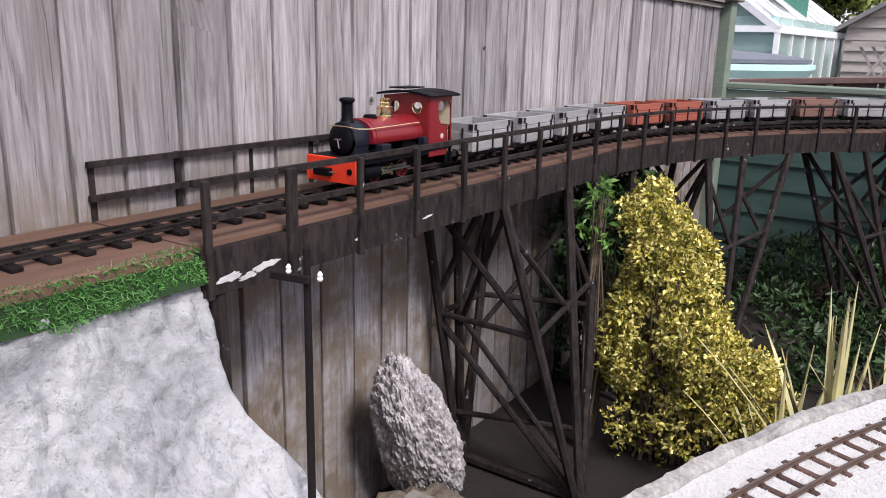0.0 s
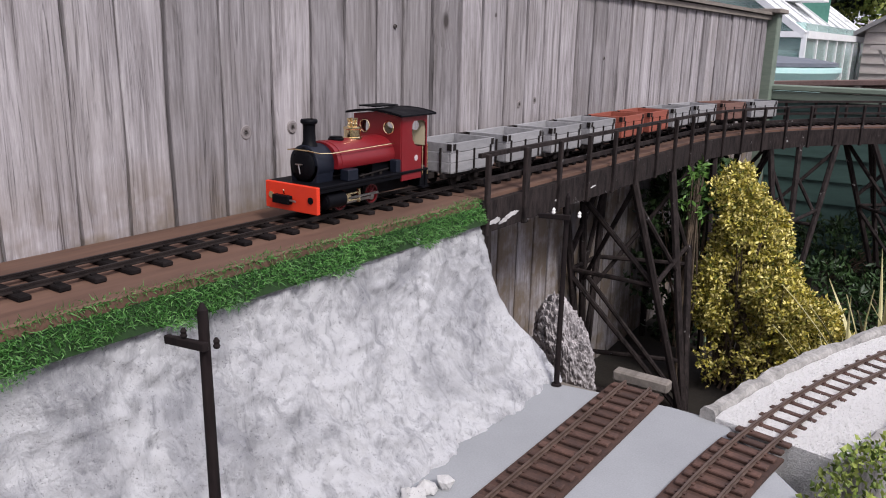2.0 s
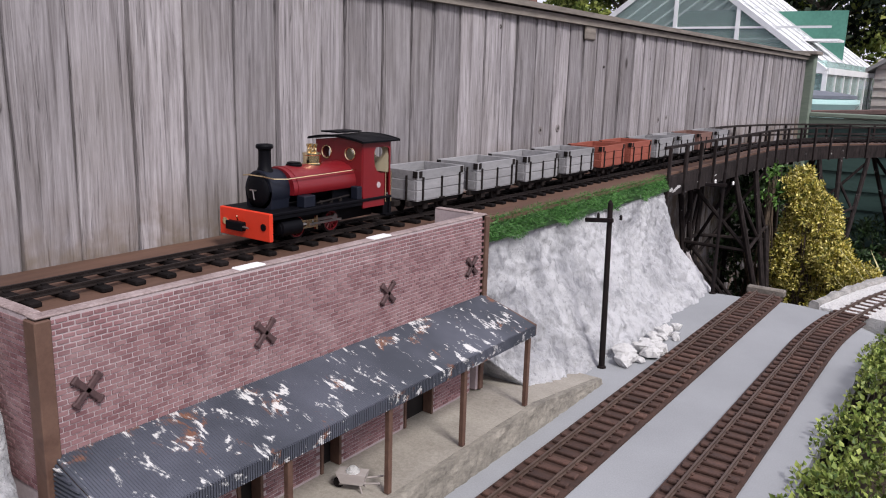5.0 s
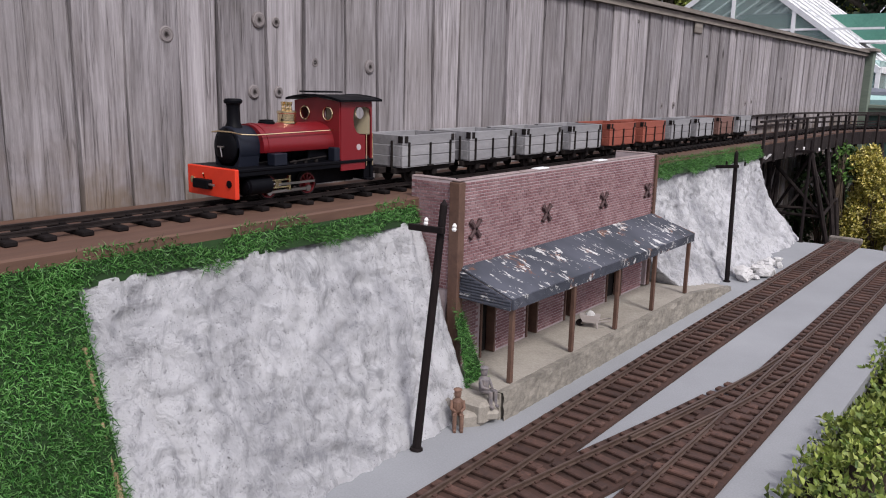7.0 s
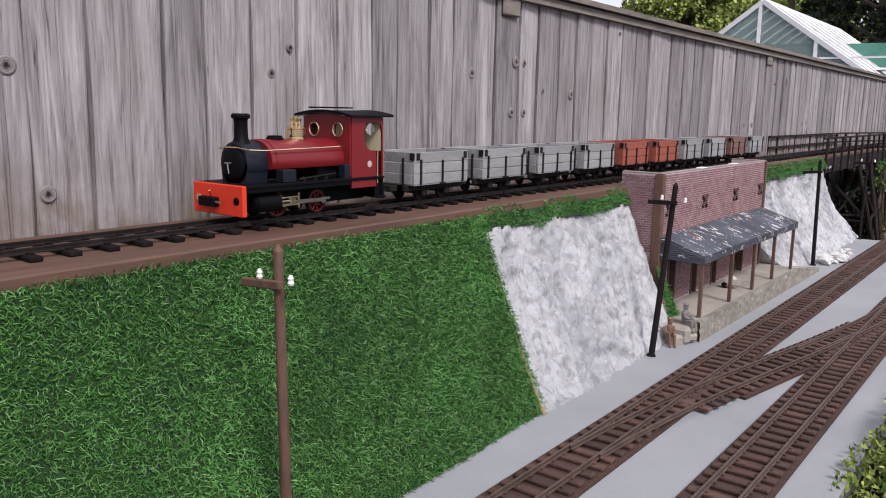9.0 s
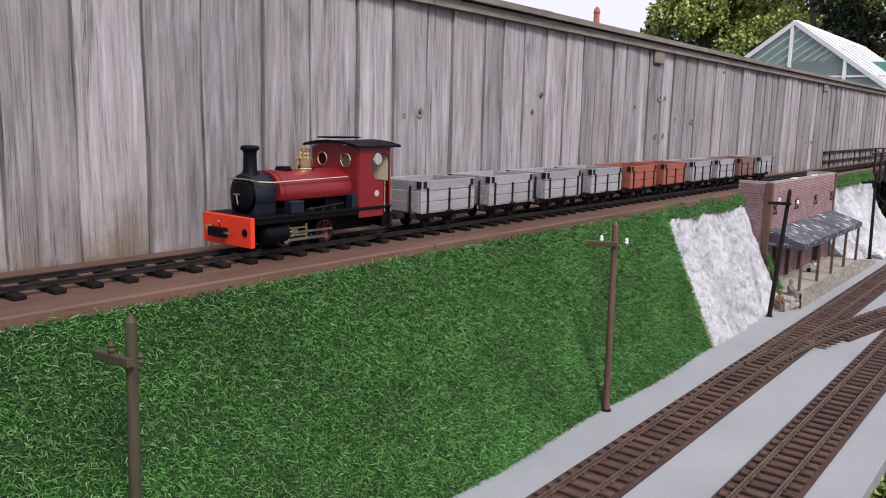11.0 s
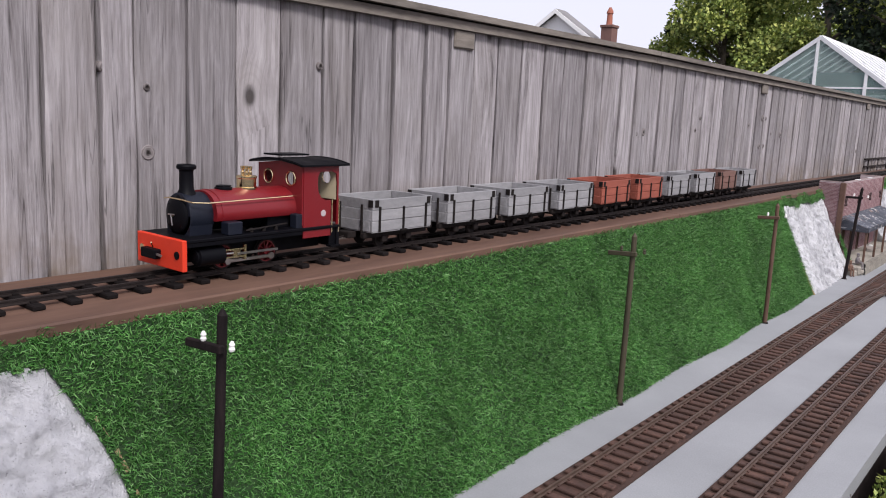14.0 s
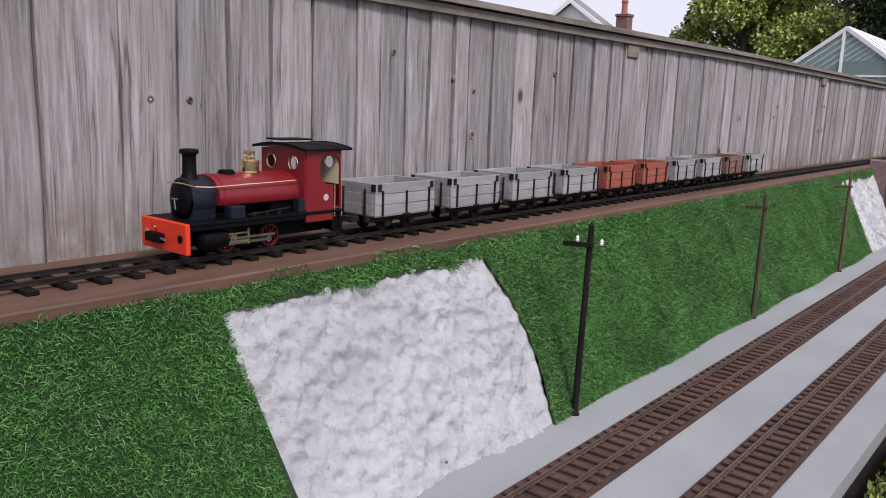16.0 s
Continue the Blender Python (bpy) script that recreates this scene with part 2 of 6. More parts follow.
def knot_wood():
    """Rings of dark and grey wood about the knot's own axis."""
    k = Nodes("fence_knot")
    src = k.n("TexCoord").outputs["Object"]
    ln = k.n("VectorMath")
    ln.operation = "LENGTH"
    k.put(ln, "0", src)
    d = k.math("MULTIPLY_ADD", k.noise(src, 260.0, 3.0, 0.6), 0.004, ln.outputs["Value"])
    rings = k.math("SINE", k.math("MULTIPLY", d, 2600.0))
    col = k.mix(k.ramp(rings, [(0.2, 0.0), (0.9, 0.6)]), (0.235, 0.210, 0.208), (0.11, 0.092, 0.088))
    col = k.mix(k.ramp(d, [(0.0048, 1.0), (0.0072, 0.0)]), col, (0.022, 0.018, 0.017))
    k.bump(rings, 0.3, 0.001)
    return k.done(col, 0.9, 0.0, 0.15)


def rock_paint(name, dark, light, patches):
    k = Nodes(name)
    v = k.coords("world", (1, 1, 1)).outputs[0]
    a = k.noise(v, 7.0, 9.0, 0.72, 0.7)
    vs = k.coords("world", (1, 1, 0.35)).outputs[0]
    s = k.noise(vs, 38.0, 7.0, 0.75, 1.0)
    b = k.noise(v, 120.0, 6.0, 0.8)
    c = k.noise(v, 460.0, 2.0, 0.6)
    big = k.noise(v, 55.0, 2.0, 0.5)
    col = k.mix(k.ramp(a, [(0.46, 0.0), (0.64, patches * 0.75)]), light, dark)
    col = k.mix(k.ramp(s, [(0.49, 0.0), (0.64, patches * 0.7)]), col, dark)
    col = k.mix(k.ramp(b, [(0.33, 0.7), (0.43, 0.0)]), col, tuple(x * 0.8 for x in dark))
    col = k.mix(k.ramp(c, [(0.26, 0.9), (0.34, 0.0)]), col, (0.09, 0.085, 0.085))
    col = k.mix(k.ramp(big, [(0.20, 0.9), (0.235, 0.0)]), col, (0.05, 0.045, 0.045))
    k.bump(k.math("ADD", k.math("MULTIPLY", s, 0.8), k.math("MULTIPLY_ADD", c, 0.4, k.math("MULTIPLY_ADD", big, 0.7, k.math("MULTIPLY", b, 1.4)))), 0.9, 0.007)
    return k.done(col, 0.88, 0.0, 0.25)


def sheet_roof():
    k = Nodes("rusty_painted_corrugated_sheet")
    v = k.coords("world", (1, 1, 1)).outputs[0]
    st = k.coords("world", (0.30, 1, 1)).outputs[0]
    a = k.noise(v, 22.0, 5.0, 0.7, 0.6)
    b = k.noise(st, 75.0, 5.0, 0.7, 0.5)
    c = k.noise(v, 9.0, 3.0, 0.6)
    col = k.mix(k.ramp(c, [(0.35, 0.0), (0.65, 1.0)]), (0.045, 0.05, 0.065), (0.085, 0.09, 0.115))
    col = k.mix(k.ramp(a, [(0.58, 0.0), (0.64, 0.8)]), col, (0.20, 0.085, 0.045))
    col = k.mix(k.ramp(k.math("MULTIPLY_ADD", b, 0.7, k.math("MULTIPLY", a, 0.4)), [(0.60, 0.0), (0.64, 0.9)]), col, (0.62, 0.61, 0.6))
    k.bump(b, 0.25, 0.001)
    return k.done(col, 0.6, 0.0, 0.4)


def brick_mat():
    k = Nodes("red_brick")
    gi = k.n("NewGeometry").outputs["Random Per Island"]
    v = k.coords("world", (1, 1, 1)).outputs[0]
    a = k.noise(v, 30.0, 5.0, 0.7)
    b = k.noise(v, 400.0, 3.0, 0.7)
    col = k.mix(k.ramp(gi, [(0.0, 0.0), (1.0, 1.0)]), (0.20, 0.098, 0.105), (0.31, 0.175, 0.18))
    col = k.mix(1.0, col, k.ramp(k.rand(), [(0.0, 0.8), (1.0, 1.15)]), "MULTIPLY")
    col = k.mix(k.ramp(a, [(0.45, 0.0), (0.7, 0.55)]), col, (0.36, 0.25, 0.25))
    k.bump(b, 0.3, 0.0006)
    return k.done(col, 0.88, 0.0, 0.2)


M_FENCE = fence_wood()
M_KNOT = knot_wood()
M_CAP = plain("weathered_cap_rail", (0.085, 0.072, 0.062), (0.27, 0.235, 0.205), 0.9, scale=(1, 0.15, 1), big=12, fine=120, bump=0.4, space="world")
M_ROCK = rock_paint("painted_plaster_rock", (0.22, 0.22, 0.245), (0.68, 0.675, 0.695), 0.85)
M_ROCK2 = rock_paint("whiter_plaster_rock", (0.46, 0.46, 0.50), (0.71, 0.705, 0.735), 0.7)
M_CHIP = rock_paint("white_limestone", (0.55, 0.53, 0.52), (0.80, 0.78, 0.77), 0.15)
M_GRANITE = plain("speckled_granite", (0.045, 0.040, 0.042), (0.66, 0.61, 0.62), 0.85, big=55, fine=150, bump=0.9, space="world")
M_PLANK = plain("brown_deck_board", (0.065, 0.034, 0.024), (0.150, 0.082, 0.056), 0.7, scale=(1, 0.12, 1), big=14, fine=90, bump=0.2, space="world")
M_BRIDGE = plain("dark_stained_timber", (0.010, 0.0075, 0.0075), (0.034, 0.025, 0.025), 0.7, scale=(1, 0.4, 1), big=16, fine=140, bump=0.4, space="world", spec=0.15)


def worn_timber():
    k = Nodes("worn_dark_timber")
    v = k.coords("world", (1, 1, 0.25)).outputs[0]
    a = k.noise(v, 90.0, 5.0, 0.7, 0.5)
    b = k.noise(k.coords("world", (1, 1, 1)).outputs[0], 24.0, 6.0, 0.75, 0.6)
    col = k.mix(k.ramp(a, [(0.35, 0.0), (0.7, 1.0)]), (0.008, 0.006, 0.006), (0.036, 0.027, 0.026))
    col = k.mix(k.ramp(b, [(0.64, 0.0), (0.68, 0.8)]), col, (0.42, 0.40, 0.40))
    k.bump(a, 0.5, 0.002)
    return k.done(col, 0.82, 0.0, 0.15)


M_TRESTLE = worn_timber()
M_BARE = plain("bare_peeled_wood", (0.30, 0.29, 0.29), (0.58, 0.56, 0.56), 0.9, scale=(1, 0.3, 1), big=60, fine=260, bump=0.5, space="world")
M_RAIL = plain("rusty_dark_rail", (0.008, 0.006, 0.006), (0.028, 0.021, 0.019), 0.55, 0.0, big=40, fine=200, bump=0.1, space="world", spec=0.2)
M_RAIL2 = plain("browned_rail", (0.06, 0.038, 0.03), (0.14, 0.095, 0.075), 0.5, 0.3, big=40, fine=200, bump=0.1, space="world")
M_SLEEPER = plain("dark_sleeper", (0.005, 0.004, 0.004), (0.016, 0.012, 0.012), 0.85, big=40, fine=200, bump=0.3, space="world", rnd=0.3, spec=0.12)
M_SLEEPER2 = plain("rust_brown_sleeper", (0.034, 0.018, 0.014), (0.115, 0.060, 0.045), 0.8, big=40, fine=200, bump=0.3, space="world", rnd=0.35)
# Rust brown, darkened to put the shadow between sleepers into the bed colour.
M_TRACKBED = plain("rust_brown_shade_trackbed", (0.020, 0.011, 0.009), (0.085, 0.043, 0.031), 0.9, big=18, fine=200, bump=0.5, space="world")
M_FELT = plain("grey_roofing_felt", (0.225, 0.23, 0.24), (0.325, 0.332, 0.345), 0.92, big=3.5, fine=420, bump=0.35, space="world", spec=0.2)
M_FOAM = plain("tan_foam", (0.20, 0.135, 0.07), (0.40, 0.31, 0.19), 0.9, big=40, fine=300, bump=0.6, space="world")
M_FACE = plain("weathered_platform_face", (0.11, 0.098, 0.084), (0.33, 0.30, 0.255), 0.95, scale=(1, 0.5, 1), big=45, fine=240, bump=1.0, space="world")
M_BROWNROCK = plain("brown_field_stone", (0.05, 0.038, 0.03), (0.21, 0.165, 0.13), 0.9, big=22, fine=120, bump=0.9, space="world")
M_KERB = plain("grey_stone_kerb", (0.10, 0.095, 0.09), (0.42, 0.40, 0.38), 0.9, big=30, fine=160, bump=0.9, space="world")
M_SOIL = plain("dark_soil", (0.006, 0.005, 0.004), (0.026, 0.020, 0.015), 0.95, big=6, fine=90, bump=0.9, space="world")
# Green kept very dark to stand in for shade deep between the blades.
M_TURF = plain("turf_backing", (0.006, 0.020, 0.004), (0.018, 0.050, 0.011), 0.95, big=20, fine=200, bump=0.5, space="world")
M_BRICK = brick_mat()
M_MORTAR = plain("pale_mortar", (0.34, 0.27, 0.28), (0.50, 0.42, 0.43), 0.95, big=25, fine=300, bump=0.3, space="world")
M_COPING = plain("stained_coping", (0.13, 0.085, 0.08), (0.42, 0.34, 0.33), 0.95, big=45, fine=300, bump=0.4, space="world")
M_ROOF = sheet_roof()
M_BROWNPAINT = plain("brown_painted_wood", (0.075, 0.038, 0.028), (0.15, 0.085, 0.06), 0.65, big=30, fine=150, bump=0.25, space="world")
M_XPLATE = plain("dark_red_iron", (0.05, 0.028, 0.03), (0.09, 0.05, 0.05), 0.7, big=60, fine=200, bump=0.2, space="world")
M_CONCRETE = plain("sandy_concrete", (0.22, 0.195, 0.165), (0.42, 0.385, 0.335), 0.93, big=10, fine=260, bump=0.7, space="world")
# Near-black that stands in for shade in gaps, doorways and the far window.
M_DARK = plain("dark_shade", (0.01, 0.008, 0.008), (0.025, 0.02, 0.018), 0.9, space="world")
M_POLE = plain("creosoted_pole", (0.005, 0.004, 0.0045), (0.020, 0.014, 0.014), 0.75, scale=(1, 1, 0.2), big=40, fine=200, bump=0.4, space="world", spec=0.12)
M_POLE2 = plain("brown_pole", (0.07, 0.038, 0.026), (0.15, 0.085, 0.06), 0.7, scale=(1, 1, 0.2), big=40, fine=200, bump=0.4, space="world")
M_POLE3 = plain("olive_brown_pole", (0.028, 0.024, 0.014), (0.075, 0.06, 0.035), 0.7, scale=(1, 1, 0.2), big=40, fine=200, bump=0.4, space="world")
M_CERAMIC = plain("white_ceramic", (0.72, 0.70, 0.68), (0.82, 0.80, 0.78), 0.25, bump=0.02)
M_GREENBOARD = plain("dark_green_painted_board", (0.022, 0.048, 0.042), (0.042, 0.082, 0.072), 0.6, scale=(0.2, 1, 1), big=12, fine=80, bump=0.25, space="world")
M_GREENTRIM = plain("grey_green_painted_trim", (0.10, 0.135, 0.105), (0.19, 0.225, 0.18), 0.7, scale=(0.2, 1, 1), big=12, fine=80, bump=0.25, space="world")
M_WHITE = plain("white_painted_frame", (0.66, 0.66, 0.66), (0.82, 0.82, 0.82), 0.5, big=10, fine=60, bump=0.1, space="world")
M_POOL = plain("aqua_pool_wall", (0.42, 0.68, 0.66), (0.55, 0.76, 0.74), 0.4, big=3, fine=40, bump=0.03, space="world")
M_COVER = plain("slate_grey_pool_cover", (0.09, 0.10, 0.125), (0.15, 0.16, 0.19), 0.5, big=6, fine=40, bump=0.2, space="world")
M_REDFENCE = plain("red_brown_fence", (0.10, 0.062, 0.055), (0.19, 0.125, 0.11), 0.85, big=10, fine=80, bump=0.3, space="world")
M_CLAP = plain("pale_weatherboard", (0.30, 0.26, 0.245), (0.42, 0.375, 0.355), 0.85, scale=(0.2, 1, 1), big=10, fine=80, bump=0.3, space="world")
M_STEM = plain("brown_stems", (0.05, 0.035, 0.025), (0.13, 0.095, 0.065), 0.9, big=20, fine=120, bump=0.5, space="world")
M_BARK = plain("bark", (0.05, 0.04, 0.03), (0.12, 0.10, 0.075), 0.95, big=6, fine=40, bump=0.8, space="world")


def leaf_mat(name, c1, c2, c3, rough=0.5):
    k = Nodes(name)
    gi = k.n("NewGeometry").outputs["Random Per Island"]
    v = k.coords("world", (1, 1, 1)).outputs[0]
    col = k.ramp(gi, [(0.0, c1), (0.5, c2), (1.0, c3)])
    col = k.mix(1.0, col, k.ramp(k.noise(v, 9.0, 3.0, 0.6), [(0.3, 0.62), (0.7, 1.15)]), "MULTIPLY")
    k.put(k.b, "Subsurface Weight", 0.0)
    return k.done(col, rough, 0.0, 0.35)


M_BLADE = leaf_mat("artificial_grass_blade", (0.022, 0.092, 0.015), (0.070, 0.212, 0.042), (0.165, 0.335, 0.105), 0.5)
M_GOLD = leaf_mat("golden_variegated_leaf", (0.07, 0.10, 0.015), (0.48, 0.40, 0.06), (0.88, 0.76, 0.30), 0.5)
M_DKLEAF = leaf_mat("dark_green_leaf", (0.012, 0.028, 0.008), (0.025, 0.055, 0.015), (0.05, 0.095, 0.028))
M_VINE = leaf_mat("bright_green_leaf", (0.05, 0.12, 0.02), (0.08, 0.17, 0.03), (0.12, 0.24, 0.05))
M_HEDGE = leaf_mat("box_hedge_leaf", (0.07, 0.12, 0.024), (0.19, 0.25, 0.05), (0.37, 0.42, 0.11))
M_SPIKE = leaf_mat("straw_striped_leaf", (0.30, 0.33, 0.12), (0.52, 0.48, 0.24), (0.70, 0.60, 0.36))
M_TREE = leaf_mat("woodland_leaf", (0.09, 0.14, 0.03), (0.25, 0.32, 0.07), (0.50, 0.53, 0.14), 0.6)
M_CONIFER = leaf_mat("conifer_leaf", (0.008, 0.016, 0.008), (0.016, 0.03, 0.014), (0.03, 0.05, 0.022), 0.7)


def enamel(name, c, rough=0.3, dirt=0.25, spec=0.5):
    k = Nodes(name)
    v = k.coords("object", (1, 1, 1)).outputs[0]
    a = k.noise(v, 25.0, 5.0, 0.65)
    b = k.noise(v, 160.0, 3.0, 0.7)
    col = k.mix(k.ramp(a, [(0.4, 0.0), (0.75, dirt)]), c, tuple(x * 0.45 + 0.012 for x in c))
    col = k.mix(k.ramp(b, [(0.62, 0.0), (0.75, dirt)]), col, tuple(x * 0.7 + 0.05 for x in c))
    k.bump(b, 0.05, 0.0005)
    return k.done(col, k.ramp(a, [(0.3, rough), (0.7, min(rough + 0.25, 1))]), 0.0, spec)


M_RED = enamel("crimson_enamel", (0.165, 0.006, 0.010), 0.30, 0.12)
M_ORANGE = enamel("orange_red_enamel", (0.68, 0.035, 0.008), 0.4)
M_BLACK = enamel("black_enamel", (0.0025, 0.0025, 0.004), 0.42, 0.05, 0.1)
M_SATIN = enamel("satin_blue_black", (0.006, 0.008, 0.016), 0.36, 0.12, 0.3)
M_CREAM = enamel("cream_enamel", (0.66, 0.56, 0.38), 0.5)
M_BRASS = plain("polished_brass", (0.80, 0.60, 0.32), (0.95, 0.80, 0.52), 0.18, 1.0, bump=0.03)
M_STEEL = plain("dull_steel", (0.28, 0.26, 0.25), (0.5, 0.47, 0.45), 0.35, 1.0, bump=0.05)
M_WGREY = plain("grey_painted_planks", (0.19, 0.187, 0.195), (0.34, 0.332, 0.34), 0.8, scale=(1, 0.25, 1), big=22, fine=160, bump=0.3, rnd=0.14)
M_WRED = plain("rust_red_planks", (0.20, 0.05, 0.032), (0.32, 0.09, 0.06), 0.8, scale=(1, 0.25, 1), big=22, fine=160, bump=0.3, rnd=0.12)
M_WBROWN = plain("brown_planks", (0.12, 0.06, 0.048), (0.21, 0.115, 0.095), 0.8, scale=(1, 0.25, 1), big=22, fine=160, bump=0.3, rnd=0.1)
M_IRON = plain("black_ironwork", (0.006, 0.005, 0.005), (0.026, 0.021, 0.020), 0.75, 0.0, big=40, fine=200, bump=0.15, spec=0.1)
M_WALLPLASTER = plain("pale_render", (0.84, 0.83, 0.81), (0.90, 0.89, 0.88), 0.9, space="world", big=1.0, fine=10)
M_SLATE = plain("grey_roof_slate", (0.14, 0.135, 0.135), (0.24, 0.23, 0.23), 0.8, space="world", big=1.0, fine=10)
M_CHIMNEY = plain("red_chimney_brick", (0.13, 0.07, 0.06), (0.22, 0.12, 0.10), 0.9, space="world", big=3.0, fine=20)
M_POT = plain("terracotta", (0.26, 0.085, 0.055), (0.36, 0.13, 0.085), 0.8, space="world", big=3.0, fine=20)
M_FIG1 = plain("painted_figure_brown", (0.10, 0.055, 0.04), (0.24, 0.14, 0.10), 0.8, big=90, fine=300, bump=0.3)
M_FIG2 = plain("painted_figure_blue_grey", (0.10, 0.10, 0.12), (0.26, 0.22, 0.20), 0.8, big=90, fine=300, bump=0.3)


def glass_mat():
    k = Nodes("greenhouse_glass")
    k.put(k.b, "Transmission Weight", 0.75)
    k.put(k.b, "IOR", 1.2)
    return k.done((0.62, 0.80, 0.76), 0.12, 0.0, 0.5)


M_GLASS = glass_mat()


# ---- setting: ground, fences ----
ZD, ZB = 0.530, 0.25          # tops of the upper deck and of the lower board
XF = -0.867                   # face of the tall fence
XT, YA, RC = -0.757, 1.60, 1.50   # upper track: straight, start of the curve, radius
CX = XT + RC


def ground():
    g = Geo()
    g.add([(-400, -400, -0.10), (400, -400, -0.10), (400, 400, -0.10), (-400, 400, -0.10)], [(0, 1, 2, 3)])
    return tagged(part("ground", g, M_SOIL), "dark bare garden soil", "ground", kind="structure")


ground()


def fence_top(y):
    pts = [(-9, 0.895), (-3.80, 0.897), (-2.07, 0.905), (-0.43, 0.900), (1.30, 0.899), (3.08, 0.898)]
    for (a, za), (b, zb) in zip(pts, pts[1:]):
        if y <= b:
            return za + (zb - za) * (y - a) / (b - a)
    return 0.898


def tall_fence():
    root = thing("wall_fence", "tall weathered grey feather-edge board fence", "fence", kind="structure")
    rng = random.Random(4)
    seams = [-7.30, -5.55, -3.80, -2.07, -0.43, 1.30, 3.05]
    # board edges as they stand; the rest of each bay is filled evenly
    edges = (-4.116, -4.039, -3.968, -3.892, -3.746, -3.685, -3.625, -3.56, -3.513, -3.44, -3.365, -3.289, -3.208, -3.143, -3.052, -2.974, -2.908, -2.834, -2.755, -2.675, -2.001, -1.906, -1.847, -1.773, -1.692, -1.613, -1.539, -1.478, -1.397, -1.333,
             -1.114, -1.044, -0.957, -0.883, -0.814, -0.737, -0.662, -0.577, -0.50, 0.05, 0.114, 0.179, 0.262, 0.349, 0.429, 0.501, 0.574, 0.645, 0.727, 0.814, 0.892)
    for a, b in zip(seams, seams[1:]):
        known = [a] + [e for e in edges if a + 0.03 < e < b - 0.03] + [b]
        cuts = [a]
        for p, q in zip(known, known[1:]):
            n = max(1, round((q - p) / 0.082))
            cuts += [p + (q - p) * i / n + (rng.uniform(-0.009, 0.009) if i < n else 0) for i in range(1, n + 1)]
        for y0, y1 in zip(cuts, cuts[1:]):
            gap = rng.choice((0.0008, 0.0012, 0.0018, 0.003))
            warp = rng.uniform(-0.002, 0.0015)
            f0, f1 = XF + warp + rng.uniform(0.0, 0.002), XF + warp - rng.uniform(0.0005, 0.004)
            ga, gb = y0 + gap * 0.5, y1 - gap * 0.5
            poly = [(XF - 0.026, ga), (XF - 0.026, gb), (f1 - 0.002, gb), (f1, gb - 0.003), ((f0 + f1) / 2 + rng.uniform(-0.001, 0.002), (ga + gb) / 2), (f0, ga + 0.002), (f0 - 0.0015, ga)]
            lean, ph = rng.uniform(-0.0035, 0.0035), rng.uniform(0, 6)
            g = Geo()
            vs = []
            top = fence_top((y0 + y1) / 2) - 0.004
            levels = [-0.12, 0.15, 0.40] + [0.5 + (top - 0.5) * i / 7 for i in range(8)]
            for z in levels:
                vs += [(x, y + lean * (z - 0.5) + 0.0013 * math.sin(z * 21 + ph + (2 if y > (ga + gb) / 2 else 0)) * (abs(y - (ga + gb) / 2) > 0.01), z) for x, y in poly]
            m, nl = len(poly), len(levels)
            fs = [(k * m + j, k * m + (j + 1) % m, (k + 1) * m + (j + 1) % m, (k + 1) * m + j) for k in range(nl - 1) for j in range(m)]
            g.add(vs, fs + [tuple(range(m))[::-1], tuple(range((nl - 1) * m, nl * m))])
            part("board", g, M_FENCE, root)
        # cap rail of one bay, with its dark shadow lip
        g = Geo()
        za, zb = fence_top(a), fence_top(b)
        for dx0, dx1, d0, d1 in ((-0.03, 0.022, 0.0, 0.014), (-0.02, 0.012, -0.018, 0.0)):
            vs = [(XF + dx, y, z + d) for y, z in ((a + 0.001, za), (b - 0.001, zb)) for dx, d in ((dx0, d0), (dx1, d0), (dx1, d1 - 0.003), (dx0, d1))]
            g.add(vs, [(0, 1, 2, 3), (7, 6, 5, 4), (0, 4, 5, 1), (1, 5, 6, 2), (2, 6, 7, 3), (3, 7, 4, 0)])
        part("cap_rail", g, M_CAP, root, "weathered brown cap rail")
        g = Geo().box((XF - 0.06, b, 0.36), (0.06, 0.07, 1.0), bev=0.004)
        part("fence_post", g, M_CAP, root)
    # Added near-black sheet: paints the shadow lines seen between the boards.
    part("backing", Geo().box((XF - 0.034, -2.1, 0.385), (0.012, 10.3, 0.97)), M_DARK, root, "dark panel added behind the boards as shade in the gaps")
    # plates let into the boards near the top
    for y in (-2.875, -1.157, 0.517):
        part("metal_plate", Geo().box((XF + 0.004, y, fence_top(y) - 0.034), (0.007, 0.058, 0.034), bev=0.003), M_CAP, root, "small dull metal plate")
    # knots in the boards
    for y, z, r in ((0.296, 0.639, 9), (0.383, 0.640, 8), (1.106, 0.646, 7), (1.040, 0.641, 7), (0.933, 0.817, 4), (0.621, 0.787, 3), (1.459, 0.734, 4), (-1.129, 0.768, 9), (-1.099, 0.767, 6), (-1.096, 0.670, 7), (-1.140, 0.670, 8), (-0.904, 0.711, 9), (-1.025, 0.714, 6),
                    (0.104, 0.854, 5), (-1.276, 0.740, 9), (-2.090, 0.710, 9), (-1.708, 0.754, 5), (-1.742, 0.718, 6), (-0.680, 0.859, 5), (-2.056, 0.574, 8), (-3.217, 0.796, 5), (-3.500, 0.670, 8), (-2.131, 0.704, 5), (-3.719, 0.806, 5), (-4.157, 0.718, 5), (-4.101, 0.719, 4), (-3.553, 0.771, 6), (-3.500, 0.750, 4)):
        r *= 0.001
        knot = part("knot", Geo().lathe([(r * 1.25, -0.010), (r * 1.25, -0.0005), (r * 1.0, 0.0014), (r * 0.6, 0.0016), (r * 0.25, 0.0008), (0.0004, 0.0004)], (0, 0, 0), (1, 0, 0), 18), M_KNOT, root, smooth=True)
        knot.location = (XF, y, z)
